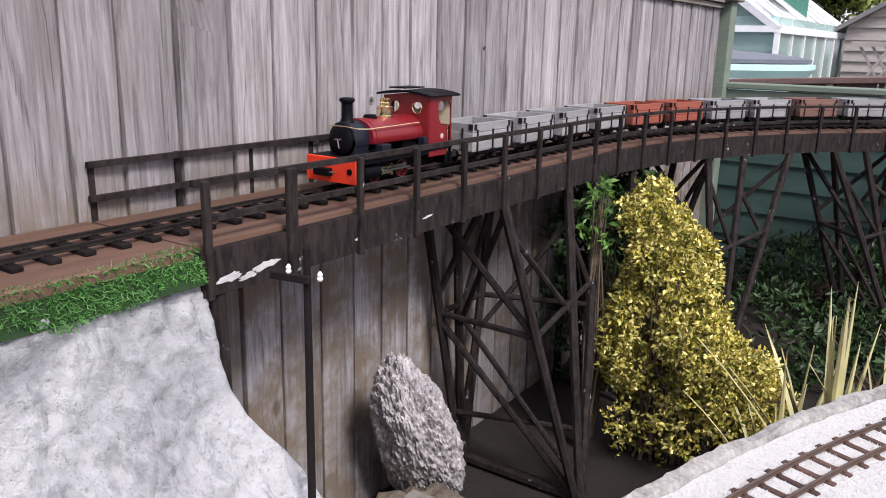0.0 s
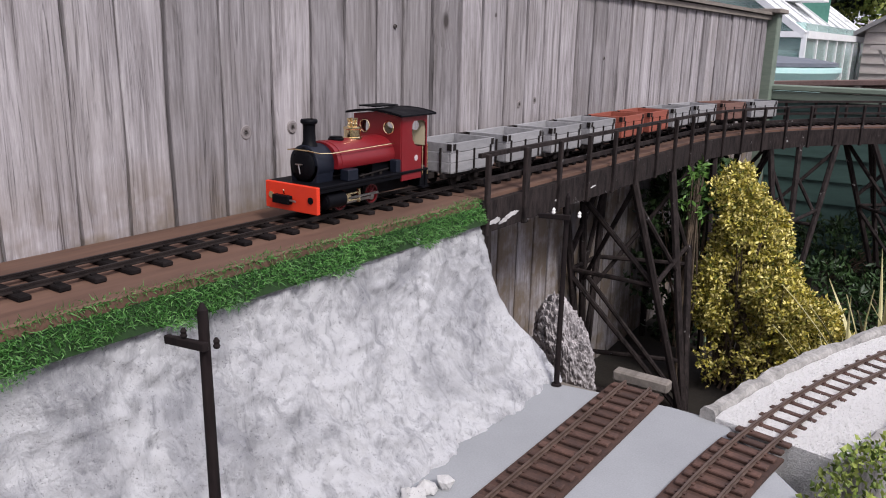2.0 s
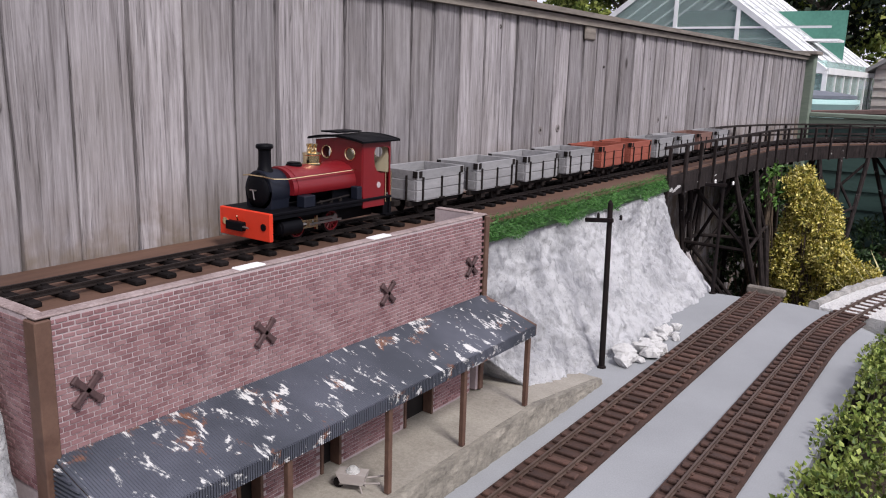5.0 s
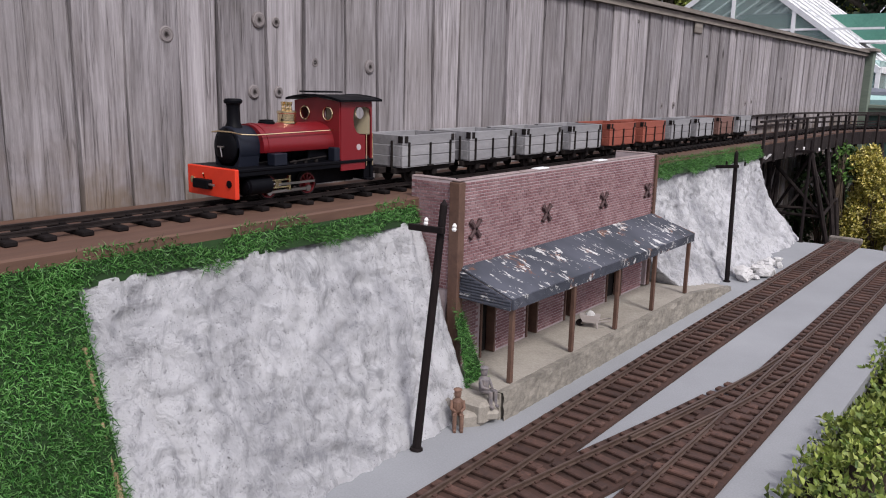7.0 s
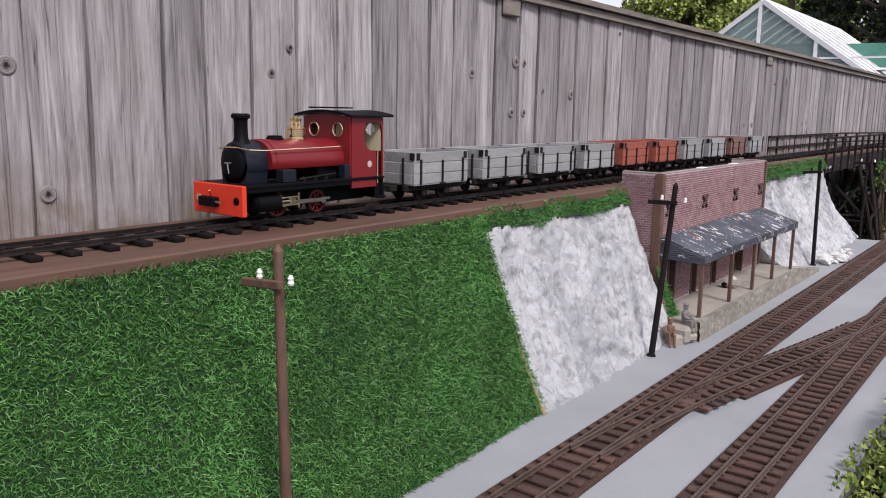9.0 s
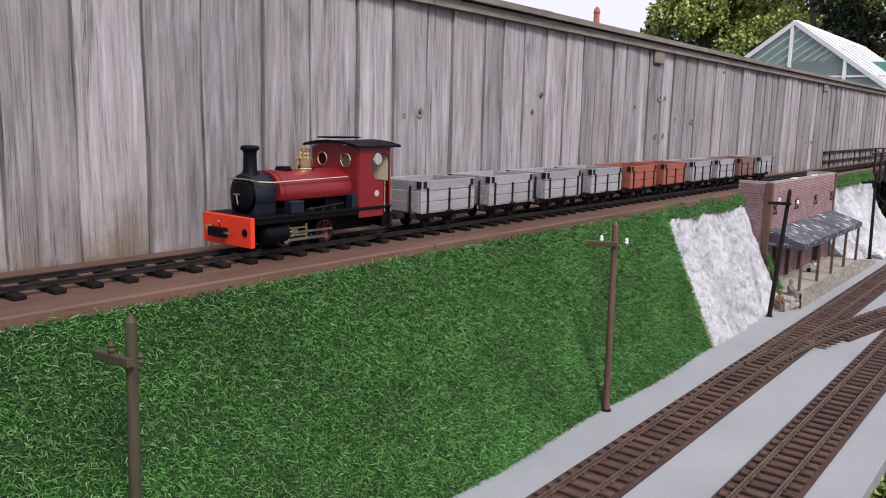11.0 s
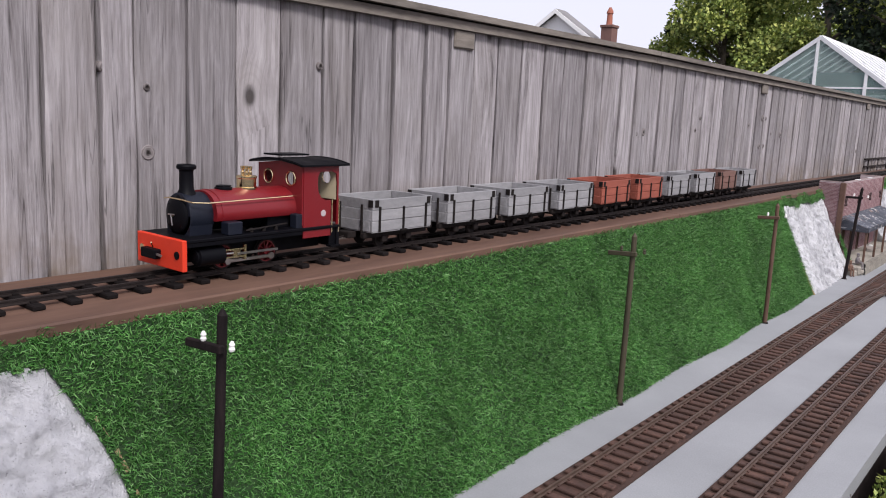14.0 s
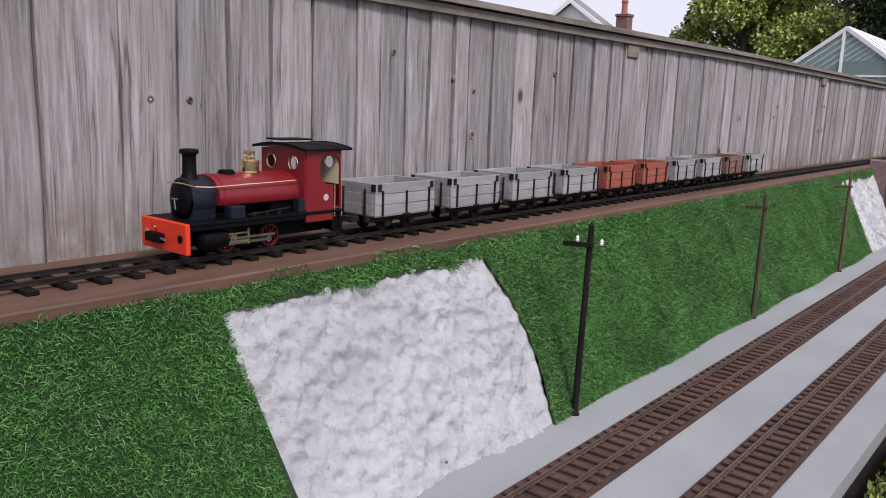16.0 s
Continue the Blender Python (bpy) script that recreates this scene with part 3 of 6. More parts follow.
    # green end post
    part("end_post", Geo().box((XF + 0.0, 3.083, 0.40), (0.075, 0.065, 1.02), bev=0.004), M_GREENTRIM, root, "mossy green painted end post")
    part("post_cap", Geo().box((XF + 0.0, 3.07, 0.914), (0.11, 0.14, 0.018), bev=0.003), M_CAP, root)
    return root


tall_fence()


def green_fence():
    root = thing("wall_green_fence", "dark green painted fence of horizontal lapped boards", "fence", kind="structure")
    y0 = 3.13
    z = -0.12
    while z < 0.54:
        z1 = min(z + 0.0925, 0.585)
        g = Geo().prism([(y0 - 0.014, z - 0.006), (y0 + 0.012, z - 0.006), (y0 + 0.012, z1), (y0 - 0.004, z1)], -0.84, 1.6, axis=0)
        part("board", g, M_GREENBOARD, root)
        z += 0.0925
    part("cap_rail", Geo().box((0.38, y0 - 0.01, 0.613), (2.5, 0.07, 0.022), bev=0.004), M_GREENTRIM, root, "grey-green cap rail")
    part("fascia_board", Geo().box((0.38, y0 - 0.025, 0.582), (2.48, 0.02, 0.036), bev=0.003), M_GREENTRIM, root)
    return root


green_fence()


# ---- lower board and upper deck ----
def track_b(y):
    """Centre line of the outer lower track; it bends away beyond y = 0.25."""
    if y <= 0.28:
        return -0.25
    return -0.25 + 2.2 - math.sqrt(2.2 ** 2 - (y - 0.28) ** 2)


def baseboard():
    root = thing("layout_board", "grey felt-covered model railway baseboard on a timber frame", "baseboard", kind="structure")
    g = Geo().prism([(-0.60, -7.0), (-0.152, -7.0), (-0.152, 0.50), (-0.285, 0.64), (-0.36, 0.64), (-0.60, 0.60)], ZB - 0.028, ZB, axis=2)
    part("felt_top", g, M_FELT, root)
    g = Geo().prism([(-0.60, -7.0), (-0.156, -7.0), (-0.156, 0.49), (-0.29, 0.63), (-0.60, 0.59)], -0.10, ZB - 0.028, axis=2)
    part("frame", g, M_BRIDGE, root, "dark timber support")
    return root


baseboard()


def upper_deck():
    root = thing("upper_deck", "brown timber deck of the upper model railway line", "deck", kind="structure")
    rng = random.Random(8)
    y = -7.0
    for y1 in (-4.52, -2.28, -0.20, 0.586):
        g = Geo().box((-0.7675, (y + y1) / 2, ZD - 0.011), (0.195, y1 - y - 0.002, 0.022), bev=0.002)
        part("deck_board", g, M_PLANK, root)
        y = y1
    # Added filler behind the bank, coloured near-black as shade below the deck.
    part("backing", Geo().box((-0.79, -3.2, 0.19), (0.13, 7.6, 0.62)), M_DARK, root, "dark filler block added below the deck as shade")
    return root


upper_deck()


def line_at(q, side=0.0):
    """Point of the upper line at the length q (y on the straight), side to the camera's side; also its turn in radians."""
    if q <= YA:
        return XT + side, q, 0.0
    a = (q - YA) / RC
    return CX - (RC - side) * math.cos(a), YA + (RC - side) * math.sin(a), a


def line_points(q0, q1, side, z, step=0.04):
    qs = [q0] if q1 <= YA else [q0] + [max(q0, YA) + (q1 - max(q0, YA)) * i / 40 for i in range(41)]
    if q1 <= YA:
        qs.append(q1)
    qs = sorted(set(qs))
    return [(*line_at(q, side)[:2], z) for q in qs]


RAIL = [(-0.0028, 0.0), (0.0028, 0.0), (0.0028, 0.001), (0.0008, 0.0016), (0.0008, 0.0036), (0.0015, 0.004), (0.0015, 0.0056), (-0.0015, 0.0056), (-0.0015, 0.004), (-0.0008, 0.0036), (-0.0008, 0.0016), (-0.0028, 0.001)]
GAUGE = 0.040


def sleeper_mesh(name, mat, length=0.076, width=0.0125, h=0.0055):
    g = Geo().box((0, 0, h / 2), (length, width, h), bev=0.0012)
    for s in (-1, 1):
        for o in (-1, 1):
            g.box((s * GAUGE / 2 + o * 0.0042, 0, h + 0.0008), (0.0034, 0.006, 0.0022))
    return g.mesh(name, mat)


SLEEPER_DARK = sleeper_mesh("sleeper", M_SLEEPER)
SLEEPER_BURIED = sleeper_mesh("sleeper", M_SLEEPER2, 0.066, 0.0095, 0.005)
SLEEPER_BROWN = sleeper_mesh("sleeper", M_SLEEPER2, 0.074, 0.0125, 0.005)


def lay_sleepers(root, mesh, places):
    for n, (x, y, z, a) in enumerate(places):
        ob = new("sleeper", mesh)
        ob.parent = root
        ob.matrix_basis = pose(x, y, z, 0, 0, -math.degrees(a))


def upper_track():
    root = thing("upper_track", "narrow gauge model track with dark sleepers on the deck", "railway track")
    for s in (-1, 1):
        part("rail", Geo().sweep(line_points(-6.6, 3.5, s * GAUGE / 2, ZD + 0.0056), RAIL), M_RAIL, root)
    rng = random.Random(2)
    places = []
    q = -5.6
    while q < 3.5 and len(places) < 300:
        x, y, a = line_at(q)
        places.append((x + rng.uniform(-0.0015, 0.0015), y, ZD, a + rng.uniform(-0.03, 0.03)))
        q += 0.0372
    lay_sleepers(root, SLEEPER_DARK, places)
    return root


def lower_tracks():
    a = thing("inner_siding_track", "rust-brown model track with steel rails on the grey board", "railway track")
    for s in (-1, 1):
        part("rail", Geo().sweep([(-0.42 + s * GAUGE / 2, -6.6, ZB + 0.009), (-0.42 + s * GAUGE / 2, 0.66, ZB + 0.009)], RAIL), M_RAIL2, a)
    part("trackbed", Geo().box((-0.42, -2.97, ZB + 0.002), (0.084, 7.26, 0.004)), M_TRACKBED, a, "rust-brown trackbed strip darkened as shade between sleepers")
    rng = random.Random(3)
    lay_sleepers(a, SLEEPER_BROWN, [(-0.42 + rng.uniform(-0.001, 0.001), 0.65 - 0.0262 * i, ZB + 0.004, rng.uniform(-0.02, 0.02)) for i in range(228)])
    b = thing("outer_track", "rust-brown model track that curves onto white gravel", "railway track")
    ys = [-6.6, 0.28] + [0.28 + 0.05 * i for i in range(1, 36)]

    def off(y, s):
        if y <= 0.28:
            return (track_b(y) + s, y, ZB + 0.009)
        t = math.asin((y - 0.28) / 2.2)
        return (-0.25 + 2.2 - (2.2 - s) * math.cos(t), 0.28 + (2.2 - s) * math.sin(t), ZB + 0.009)
    for s in (-1, 1):
        part("rail", Geo().sweep([off(y, s * GAUGE / 2) for y in ys], RAIL), M_RAIL2, b)
    part("trackbed", Geo().sweep([(p[0], p[1], ZB) for p in (off(y, 0) for y in ys if y < 0.62)], [(-0.042, 0.0), (0.042, 0.0), (0.042, 0.004), (-0.042, 0.004)]), M_TRACKBED, b, "rust-brown trackbed strip darkened as shade between sleepers")
    lay_sleepers(b, SLEEPER_BROWN, [(track_b(y), y, ZB + 0.004, math.asin(max(0.0, (y - 0.28) / 2.2))) for y in (0.615 - 0.0262 * i for i in range(242))])
    lay_sleepers(b, SLEEPER_BURIED, [(track_b(y), y, ZB + 0.004, math.asin((y - 0.28) / 2.2)) for y in (0.645 + 0.034 * i for i in range(33))])
    # crossover from the inner to the outer track
    c = thing("turnout_crossover", "curved turnout rails joining the two brown tracks", "railway track")

    def cross(y, s):
        u = min(max((y + 1.75) / 1.33, 0.0), 1.0)
        return (-0.42 + 0.17 * (u * u * (3 - 2 * u)) + s, y, ZB + 0.0095)
    cy = [-1.64 + 1.18 * i / 40 for i in range(41)]
    for s in (-1, 1):
        part("rail", Geo().sweep([cross(y, s * GAUGE / 2) for y in cy], RAIL), M_RAIL2, c)
    part("trackbed", Geo().sweep([cross(y, 0)[:2] + (ZB + 0.0005,) for y in cy[12:30]], [(-0.042, 0.0), (0.042, 0.0), (0.042, 0.0042), (-0.042, 0.0042)]), M_TRACKBED, c)
    lay_sleepers(c, SLEEPER_BROWN, [(*cross(y, 0)[:2], ZB + 0.0045, math.atan(0.17 * 6 * ((y + 1.75) / 1.33) * (1 - (y + 1.75) / 1.33) / 1.33)) for y in (-1.38 + 0.0262 * i for i in range(26))])
    for s in (-1, 1):
        part("check_rail", Geo().sweep([cross(y, -s * 0.0145) for y in (-1.0, -0.95, -0.9, -0.85, -0.8)], RAIL), M_RAIL2, c)
    part("point_plate", Geo().box((-0.28, -0.86, ZB + 0.0105), (0.03, 0.05, 0.002)), M_TRACKBED, c)


upper_track()
lower_tracks()


def buffer_block():
    ob = part("buffer_block", Geo().box((-0.425, 0.69, ZB + 0.008), (0.090, 0.022, 0.018), bev=0.003), M_CAP)
    tagged(ob, "weathered timber block at the end of the siding", "timber block")
    ob2 = part("timber_beam", Geo().box((-0.47, 0.66, 0.06), (0.22, 0.06, 0.32), bev=0.006), M_CAP)
    tagged(ob2, "dark rough timber beam end below the siding", "timber beam")


buffer_block()


def white_bed():
    root = thing("gravel_trackbed", "white gravel roadbed with rough stone edging", "trackbed")
    pts = []
    for i in range(26):
        t = math.asin((0.62 - 0.28 + 0.055 * i) / 2.2)
        pts.append((-0.25 + 2.2 - 2.2 * math.cos(t), 0.28 + 2.2 * math.sin(t), 0.0))
    g = Geo().sweep(pts, [(-0.075, -0.10), (0.105, -0.10), (0.105, ZB + 0.0068), (-0.075, ZB + 0.0068)])
    part("bed", g, M_CHIP, root)
    rng = random.Random(5)
    fine = []
    for i in range(150):
        t = math.asin((0.62 - 0.28 + 0.0091 * i) / 2.2)
        fine.append((-0.25 + 2.2 - 2.2 * math.cos(t), 0.28 + 2.2 * math.sin(t), 0.0))
    for side in (-0.082, 0.113):
        g = Geo().sweep(fine, [(side - 0.011, -0.10), (side + 0.011, -0.10), (side + 0.011, 0.258), (side + 0.007, 0.266), (side - 0.006, 0.267), (side - 0.011, 0.260)])
        g.v = [(x + 0.004 * noise.noise(Vector((x, y, z)) * 40), y, z + (0.006 * noise.noise(Vector((x, y, z)) * 22) + 0.003 * noise.noise(Vector((x, y, z)) * 70) if z > 0.2 else 0)) for x, y, z in g.v]
        part("stone_edging", g, M_KERB, root, "rough grey stone edging")
    # loose gravel
    g = Geo()
    for k in range(9000):
        i = rng.randrange(25)
        p, q = Vector(pts[i]), Vector(pts[i + 1])
        d = (q - p).normalized()
        s = Vector((d.y, -d.x, 0))
        c = p.lerp(q, rng.random()) + s * rng.uniform(-0.070, 0.10) + Vector((0, 0, ZB + 0.0066))
        r = rng.uniform(0.0018, 0.0042)
        o = Vector((rng.uniform(-1, 1), rng.uniform(-1, 1), 0)) * r * 0.4
        vs = [c + Vector((r, 0, -r)), c + Vector((-r * 0.4, r, -r)), c + Vector((-r * 0.6, -r, -r)), c + o + Vector((0, 0, r * 0.7))]
        g.add(vs, [(0, 1, 3), (1, 2, 3), (2, 0, 3)])
    tagged(part("loose_gravel", g, M_CHIP, root, recalc=False), kind="stuff")


white_bed()


# ---- bank between the two levels ----
def bank(y, u, flare):
    """Point of the bank: u runs from the deck edge (0) down to the board (1)."""
    x = -0.672 + 0.137 * ((1 - flare) * u + flare * u ** 2.1)
    return x, y, (ZD - 0.016) - (ZD - 0.016 - ZB) * u


def rock_face(name, label, yl, yr, flare, mat, seed, amp=0.010, u0=0.06, foam=0):
    """yl, yr: the two side edges as functions of u."""
    g = Geo()
    ny, nu = int((yr(0.5) - yl(0.5)) / 0.0045), 66
    vs, fs = [], []
    for j in range(nu + 1):
        u = u0 + (1.0 - u0) * j / nu
        for i in range(ny + 1):
            w = i / ny
            y = yl(u) + (yr(u) - yl(u)) * w
            x, y, z = bank(y, u, flare)
            p = Vector((x * 0.7, y, z)) * 7 + Vector((seed, 0, 0))
            big = noise.fractal(p, 0.9, 2.1, 4)
            fine = noise.fractal(p * 8.0, 0.8, 2.0, 3)
            crack = abs(noise.noise(p * Vector((1, 1.6, 0.9)).x * 1.3 + Vector((3.1, seed, 0))))
            d = amp * big + amp * 0.66 * fine - 0.006 * max(0.0, 0.10 - crack) / 0.10
            edge = min(1.0, min(w, 1 - w) * ny / 9)
            d = d * (0.4 + 0.6 * edge)
            foot = 0.006 if j == nu else 0
            vs.append((x + 0.9 * d, y, z + 0.35 * d - foot))
    n1 = ny + 1
    fs = [(j * n1 + i, j * n1 + i + 1, (j + 1) * n1 + i + 1, (j + 1) * n1 + i) for j in range(nu) for i in range(ny)]
    # returns into the bank at both ends and along the top
    m = len(vs)
    vs += [(v[0] - 0.09, v[1] + 0.0, v[2]) for v in vs]
    for j in range(nu):
        for i in (0, ny):
            a, b = j * n1 + i, (j + 1) * n1 + i
            fs.append((a, b, m + b, m + a))
    fs += [(i, i + 1, m + i + 1, m + i) for i in range(ny)]
    g.add(vs, fs)
    ob = part(name, g, mat, smooth="all", recalc=True)
    if foam:
        strip = Geo()
        side = yl if foam < 0 else yr
        rng = random.Random(int(seed * 10))
        pts = [Vector(bank(side(u), u, flare)) + Vector((0.002, foam * 0.003, 0)) for u in (u0 + (1 - u0) * i / 24 for i in range(25))]
        for a, b in zip(pts[5:], pts[6:]):
            strip.rod(a, b, rng.uniform(0.0015, 0.004), rng.uniform(0.0015, 0.004), 7)
        part("foam_edge", strip, M_FOAM, ob, "tan foam edge under the plaster")
    return tagged(ob, label, "rock face")


rock_face("rock_face", "white-grey painted plaster cliff below the bridge end", lambda u: -0.352 + 0.11 * max(0.0, (u - 0.6) / 0.4), lambda u: 0.585 + 0.05 * u * u + 0.008 * math.sin(9 * u), 0.75, M_ROCK, 1.7)
rock_face("rock_face", "pale streaked plaster cliff beside the station", lambda u: -1.518 - 0.02 * u, lambda u: -1.016 - 0.03 * u, 0.15, M_ROCK, 5.2, 0.010, 0.065, -1)
rock_face("rock_face", "bright white rough plaster cliff set in grass", lambda u: -4.21 + 0.035 * u, lambda u: -3.735 + 0.04 * u + 0.035 * math.sin(math.pi * u), 0.08, M_ROCK2, 9.4, 0.016, 0.07, 1)


def turf():
    """Artificial grass on the banks: a backing sheet and its blades."""
    rng = np.random.default_rng(11)
    root = thing("artificial_grass", "bright green artificial grass covering the bank", "artificial grass", kind="stuff")
    zones = [(-5.5, -4.19, 0.0, 1.0), (-3.76, -1.51, 0.0, 1.0), (-4.22, -3.72, 0.0, 0.085), (-1.56, -1.02, 0.0, 0.08), (-0.345, 0.59, -0.06, 0.09), (-1.05, -1.0, 0.42, 0.98)]
    g = Geo()

    def place(y, u):
        uu = np.maximum(u, 0.0)
        x = -0.668 + 0.137 * uu + np.where(u < 0, u * 0.16, 0.0) + 0.004 * np.sin(y * 13.0) * uu
        z = (ZD - 0.014) - (ZD - 0.014 - ZB) * uu + np.where(u < 0, 0.012, 0.006 * np.exp(-uu * 14))
        return x, z
    for k, (a, b, u0, u1) in enumerate(zones):
        ny, nu = max(8, int((b - a) / 0.03)), 14 if u1 > 0.5 else 6
        yy = np.linspace(a, b, ny + 1)
        vs = []
        for j in range(nu + 1):
            u = u0 + (u1 - u0) * j / nu
            x, z = place(yy, np.full_like(yy, u))
            y2 = yy
            if k == 0:
                y2 = a + (yy - a) * ((-4.205 + 0.035 * max(u, 0)) - a) / (b - a)
            elif k == 1:
                l2, h2 = -3.74 + 0.04 * max(u, 0) + 0.035 * math.sin(math.pi * max(u, 0)), -1.515 - 0.02 * u
                y2 = l2 + (yy - a) * (h2 - l2) / (b - a)
            elif k == 5:
                y2 = b + (yy - b) * (u - 0.38) / 0.6
            vs += [(float(p), float(q), float(r)) for p, q, r in zip(x - 0.003, y2, z - 0.002)]
        g.add(vs, [(j * (ny + 1) + i, j * (ny + 1) + i + 1, (j + 1) * (ny + 1) + i + 1, (j + 1) * (ny + 1) + i) for j in range(nu) for i in range(ny)])
    part("backing", g, M_TURF, root, "green backing darkened as shade between blades")
    for k, (a, b, u0, u1) in enumerate(zones):
        n = int((b - a) * (u1 - u0) * 0.30 * 310000)
        y = rng.uniform(a, b, n)
        if u1 > 0.5:
            u = rng.uniform(u0, u1, n)
        else:
            u = rng.uniform(u0, u1, n) + 0.02 * np.sin(y * 31) + 0.012 * np.sin(y * 77)
        x, z = place(y, u)
        if u1 > 0.5:
            lo = np.where(k == 1, -3.735 + 0.04 * u + 0.035 * np.sin(math.pi * u), np.where(k == 5, -1.0 - 0.05 * (u - 0.38) / 0.6, -99.0))
            hi = np.where(k == 0, -4.21 + 0.035 * u, np.where(k == 1, -1.518 - 0.02 * u, 99.0))
            inside = (y > lo - 0.006) & (y < hi + 0.006)
            x, y, z, u = x[inside], y[inside], z[inside], u[inside]
            n = len(y)
        nrm = np.array([0.86, 0.0, 0.5])
        L = rng.uniform(0.004, 0.0088, n)
        lean = rng.normal(0, 0.75, (n, 3))
        lean[:, 2] -= 0.12
        d = nrm + lean
        d /= np.linalg.norm(d, axis=1)[:, None]
        side = np.cross(d, rng.normal(0, 1, (n, 3)))
        side /= np.linalg.norm(side, axis=1)[:, None]
        wd = rng.uniform(0.00035, 0.00065, n)[:, None]
        base = np.stack([x - 0.002, y, z - 0.001], 1)
        bendv = rng.normal(0, 0.6, (n, 3)) + np.array([0, 0, -0.3])
        mid = base + d * (L * 0.55)[:, None]
        tip = mid + (d + bendv) * (L * 0.5)[:, None]
        V = np.stack([base - side * wd, base + side * wd, mid + side * wd * 0.9, mid - side * wd * 0.9, tip], 1).reshape(-1, 3)
        me = bpy.data.meshes.new("blades")
        i0 = np.arange(n) * 5
        loops = np.stack([i0, i0 + 1, i0 + 2, i0 + 3, i0 + 3, i0 + 2, i0 + 4], 1).reshape(-1)
        me.vertices.add(len(V))
        me.vertices.foreach_set("co", V.reshape(-1))
        me.loops.add(len(loops))
        me.loops.foreach_set("vertex_index", loops)
        me.polygons.add(2 * n)
        st = np.stack([np.arange(n) * 7, np.arange(n) * 7 + 4], 1).reshape(-1)
        me.polygons.foreach_set("loop_start", st)
        me.update(calc_edges=True)
        me.materials.append(M_BLADE)
        tagged(part("grass_blades", me, None, root), kind="stuff")


turf()


# ---- timber viaduct ----
def viaduct():
    root = thing("timber_viaduct", "dark stained timber trestle viaduct with peeling paint", "viaduct")
    q0, q1 = 0.588, 3.6
    near, far = 0.080, -0.10
    zt = ZD
    part("deck", Geo().sweep(line_points(q0, q1, 0, zt - 0.012), [(far, 0), (near, 0), (near, 0.0115), (far, 0.0115)]), M_PLANK, root, "brown deck planks")
    for s in (near, far):
        part("girder", Geo().sweep(line_points(q0, q1, s + (0.006 if s > 0 else -0.006), zt), [(-0.006, -0.056), (0.006, -0.056), (0.006, -0.006), (-0.006, -0.006)]), M_TRESTLE, root)
        for z in (0.066, 0.026):
            a = q0
            part("handrail", Geo().sweep(line_points(a, q1, s + (0.003 if s > 0 else -0.003), zt + z), [(-0.0035, -0.0035), (0.0035, -0.0035), (0.0035, 0.0035), (-0.0035, 0.0035)]), M_TRESTLE, root)
        q = q0 + 0.008
        k = 0
        while q < q1:
            x, y, a = line_at(q, s + (0.014 if s > 0 else -0.012))
            w = 0.015 if k == 1 and s > 0 else 0.0085
            m = pose(x, y, zt, 0, 0, -math.degrees(a))
            part("post", Geo().box((0, 0, 0.0), (0.008, w, 0.128), m @ pose(0, 0, 0.005), 0.0012), M_TRESTLE, root)
            q += 0.122
            k += 1
    for q in [q0 + 0.03 + 0.11 * i for i in range(27)]:
        x, y, a = line_at(q, -0.01)
        part("cross_beam", Geo().box((0, 0, zt - 0.03), (0.17, 0.014, 0.03), pose(x, y, 0, 0, 0, -math.degrees(a)), 0.001), M_BRIDGE, root)

    def pt(q, side, z):
        x, y, a = line_at(q, side)
        return Vector((x, y, z))

    def beam(name, p, r, d=0.0085):
        part(name, Geo().rod(p, r, d, d * 0.94, 7), M_TRESTLE, root)
    zc = zt - 0.056
    for qf, zf, nd, fd in ((1.325, -0.095, (-0.10, 0.15, 0.29), (-0.09, 0.02, 0.16)), (2.06, -0.095, (0.07, 0.22, 0.40), (0.05, 0.16, 0.30)), (2.86, -0.095, (-0.24, -0.13, 0.10), (-0.2, -0.1, 0.1))):
        N, F = (near + 0.004, near + 0.135), (far + 0.008, far + 0.05)
        for (side, foot), tops in ((N, nd), (F, fd)):
            for dq in tops:
                beam("leg", pt(qf + dq, side, zc + 0.004), pt(qf + dq * 0.06, foot, zf), 0.0095)

        def on(side, foot, dq, u):
            return pt(qf + dq, side, zc).lerp(pt(qf + dq * 0.06, foot, zf), u)
        u = 0.42
        for name, a, b, d in (
                ("tie", on(*F, fd[0], u), on(*N, nd[0], u), 0.006), ("tie", on(*N, nd[0], u), on(*N, nd[2], u - 0.08), 0.006),
                ("tie", on(*F, fd[0], u), on(*F, fd[2], u), 0.006), ("tie", on(*F, fd[2], u), on(*N, nd[2], u), 0.006),
                ("brace", on(*F, fd[0], 0.0), on(*N, nd[0], u), 0.007), ("brace", on(*F, fd[0], u + 0.03), on(*N, nd[0], 0.97), 0.007),
                ("brace", on(*N, nd[0], 0.08), on(*N, nd[1], u), 0.006), ("brace", on(*N, nd[1], 0.15), on(*N, nd[2], 0.38), 0.006),
                ("brace", on(*F, fd[0], 0.36), on(*F, fd[2], 0.02), 0.007), ("brace", on(*N, nd[0], 0.02), on(*F, fd[1], 0.5), 0.006),
                ("brace", on(*F, fd[1], 0.48), on(*F, fd[2], 0.1), 0.006), ("brace", on(*N, nd[2], 0.03), on(*F, fd[2], 0.55), 0.006),
                ("brace", on(*F, fd[1], 0.45), on(*N, nd[1], 0.95), 0.006), ("brace", on(*F, fd[2], 0.5), on(*F, fd[0], 0.95), 0.006),
                ("tie", on(*F, fd[0], 0.8), on(*N, nd[1], 0.78), 0.006), ("sill", pt(qf, far - 0.02, zf + 0.008), pt(qf, near + 0.19, zf + 0.008), 0.012)):
            beam(name, a, b, d)
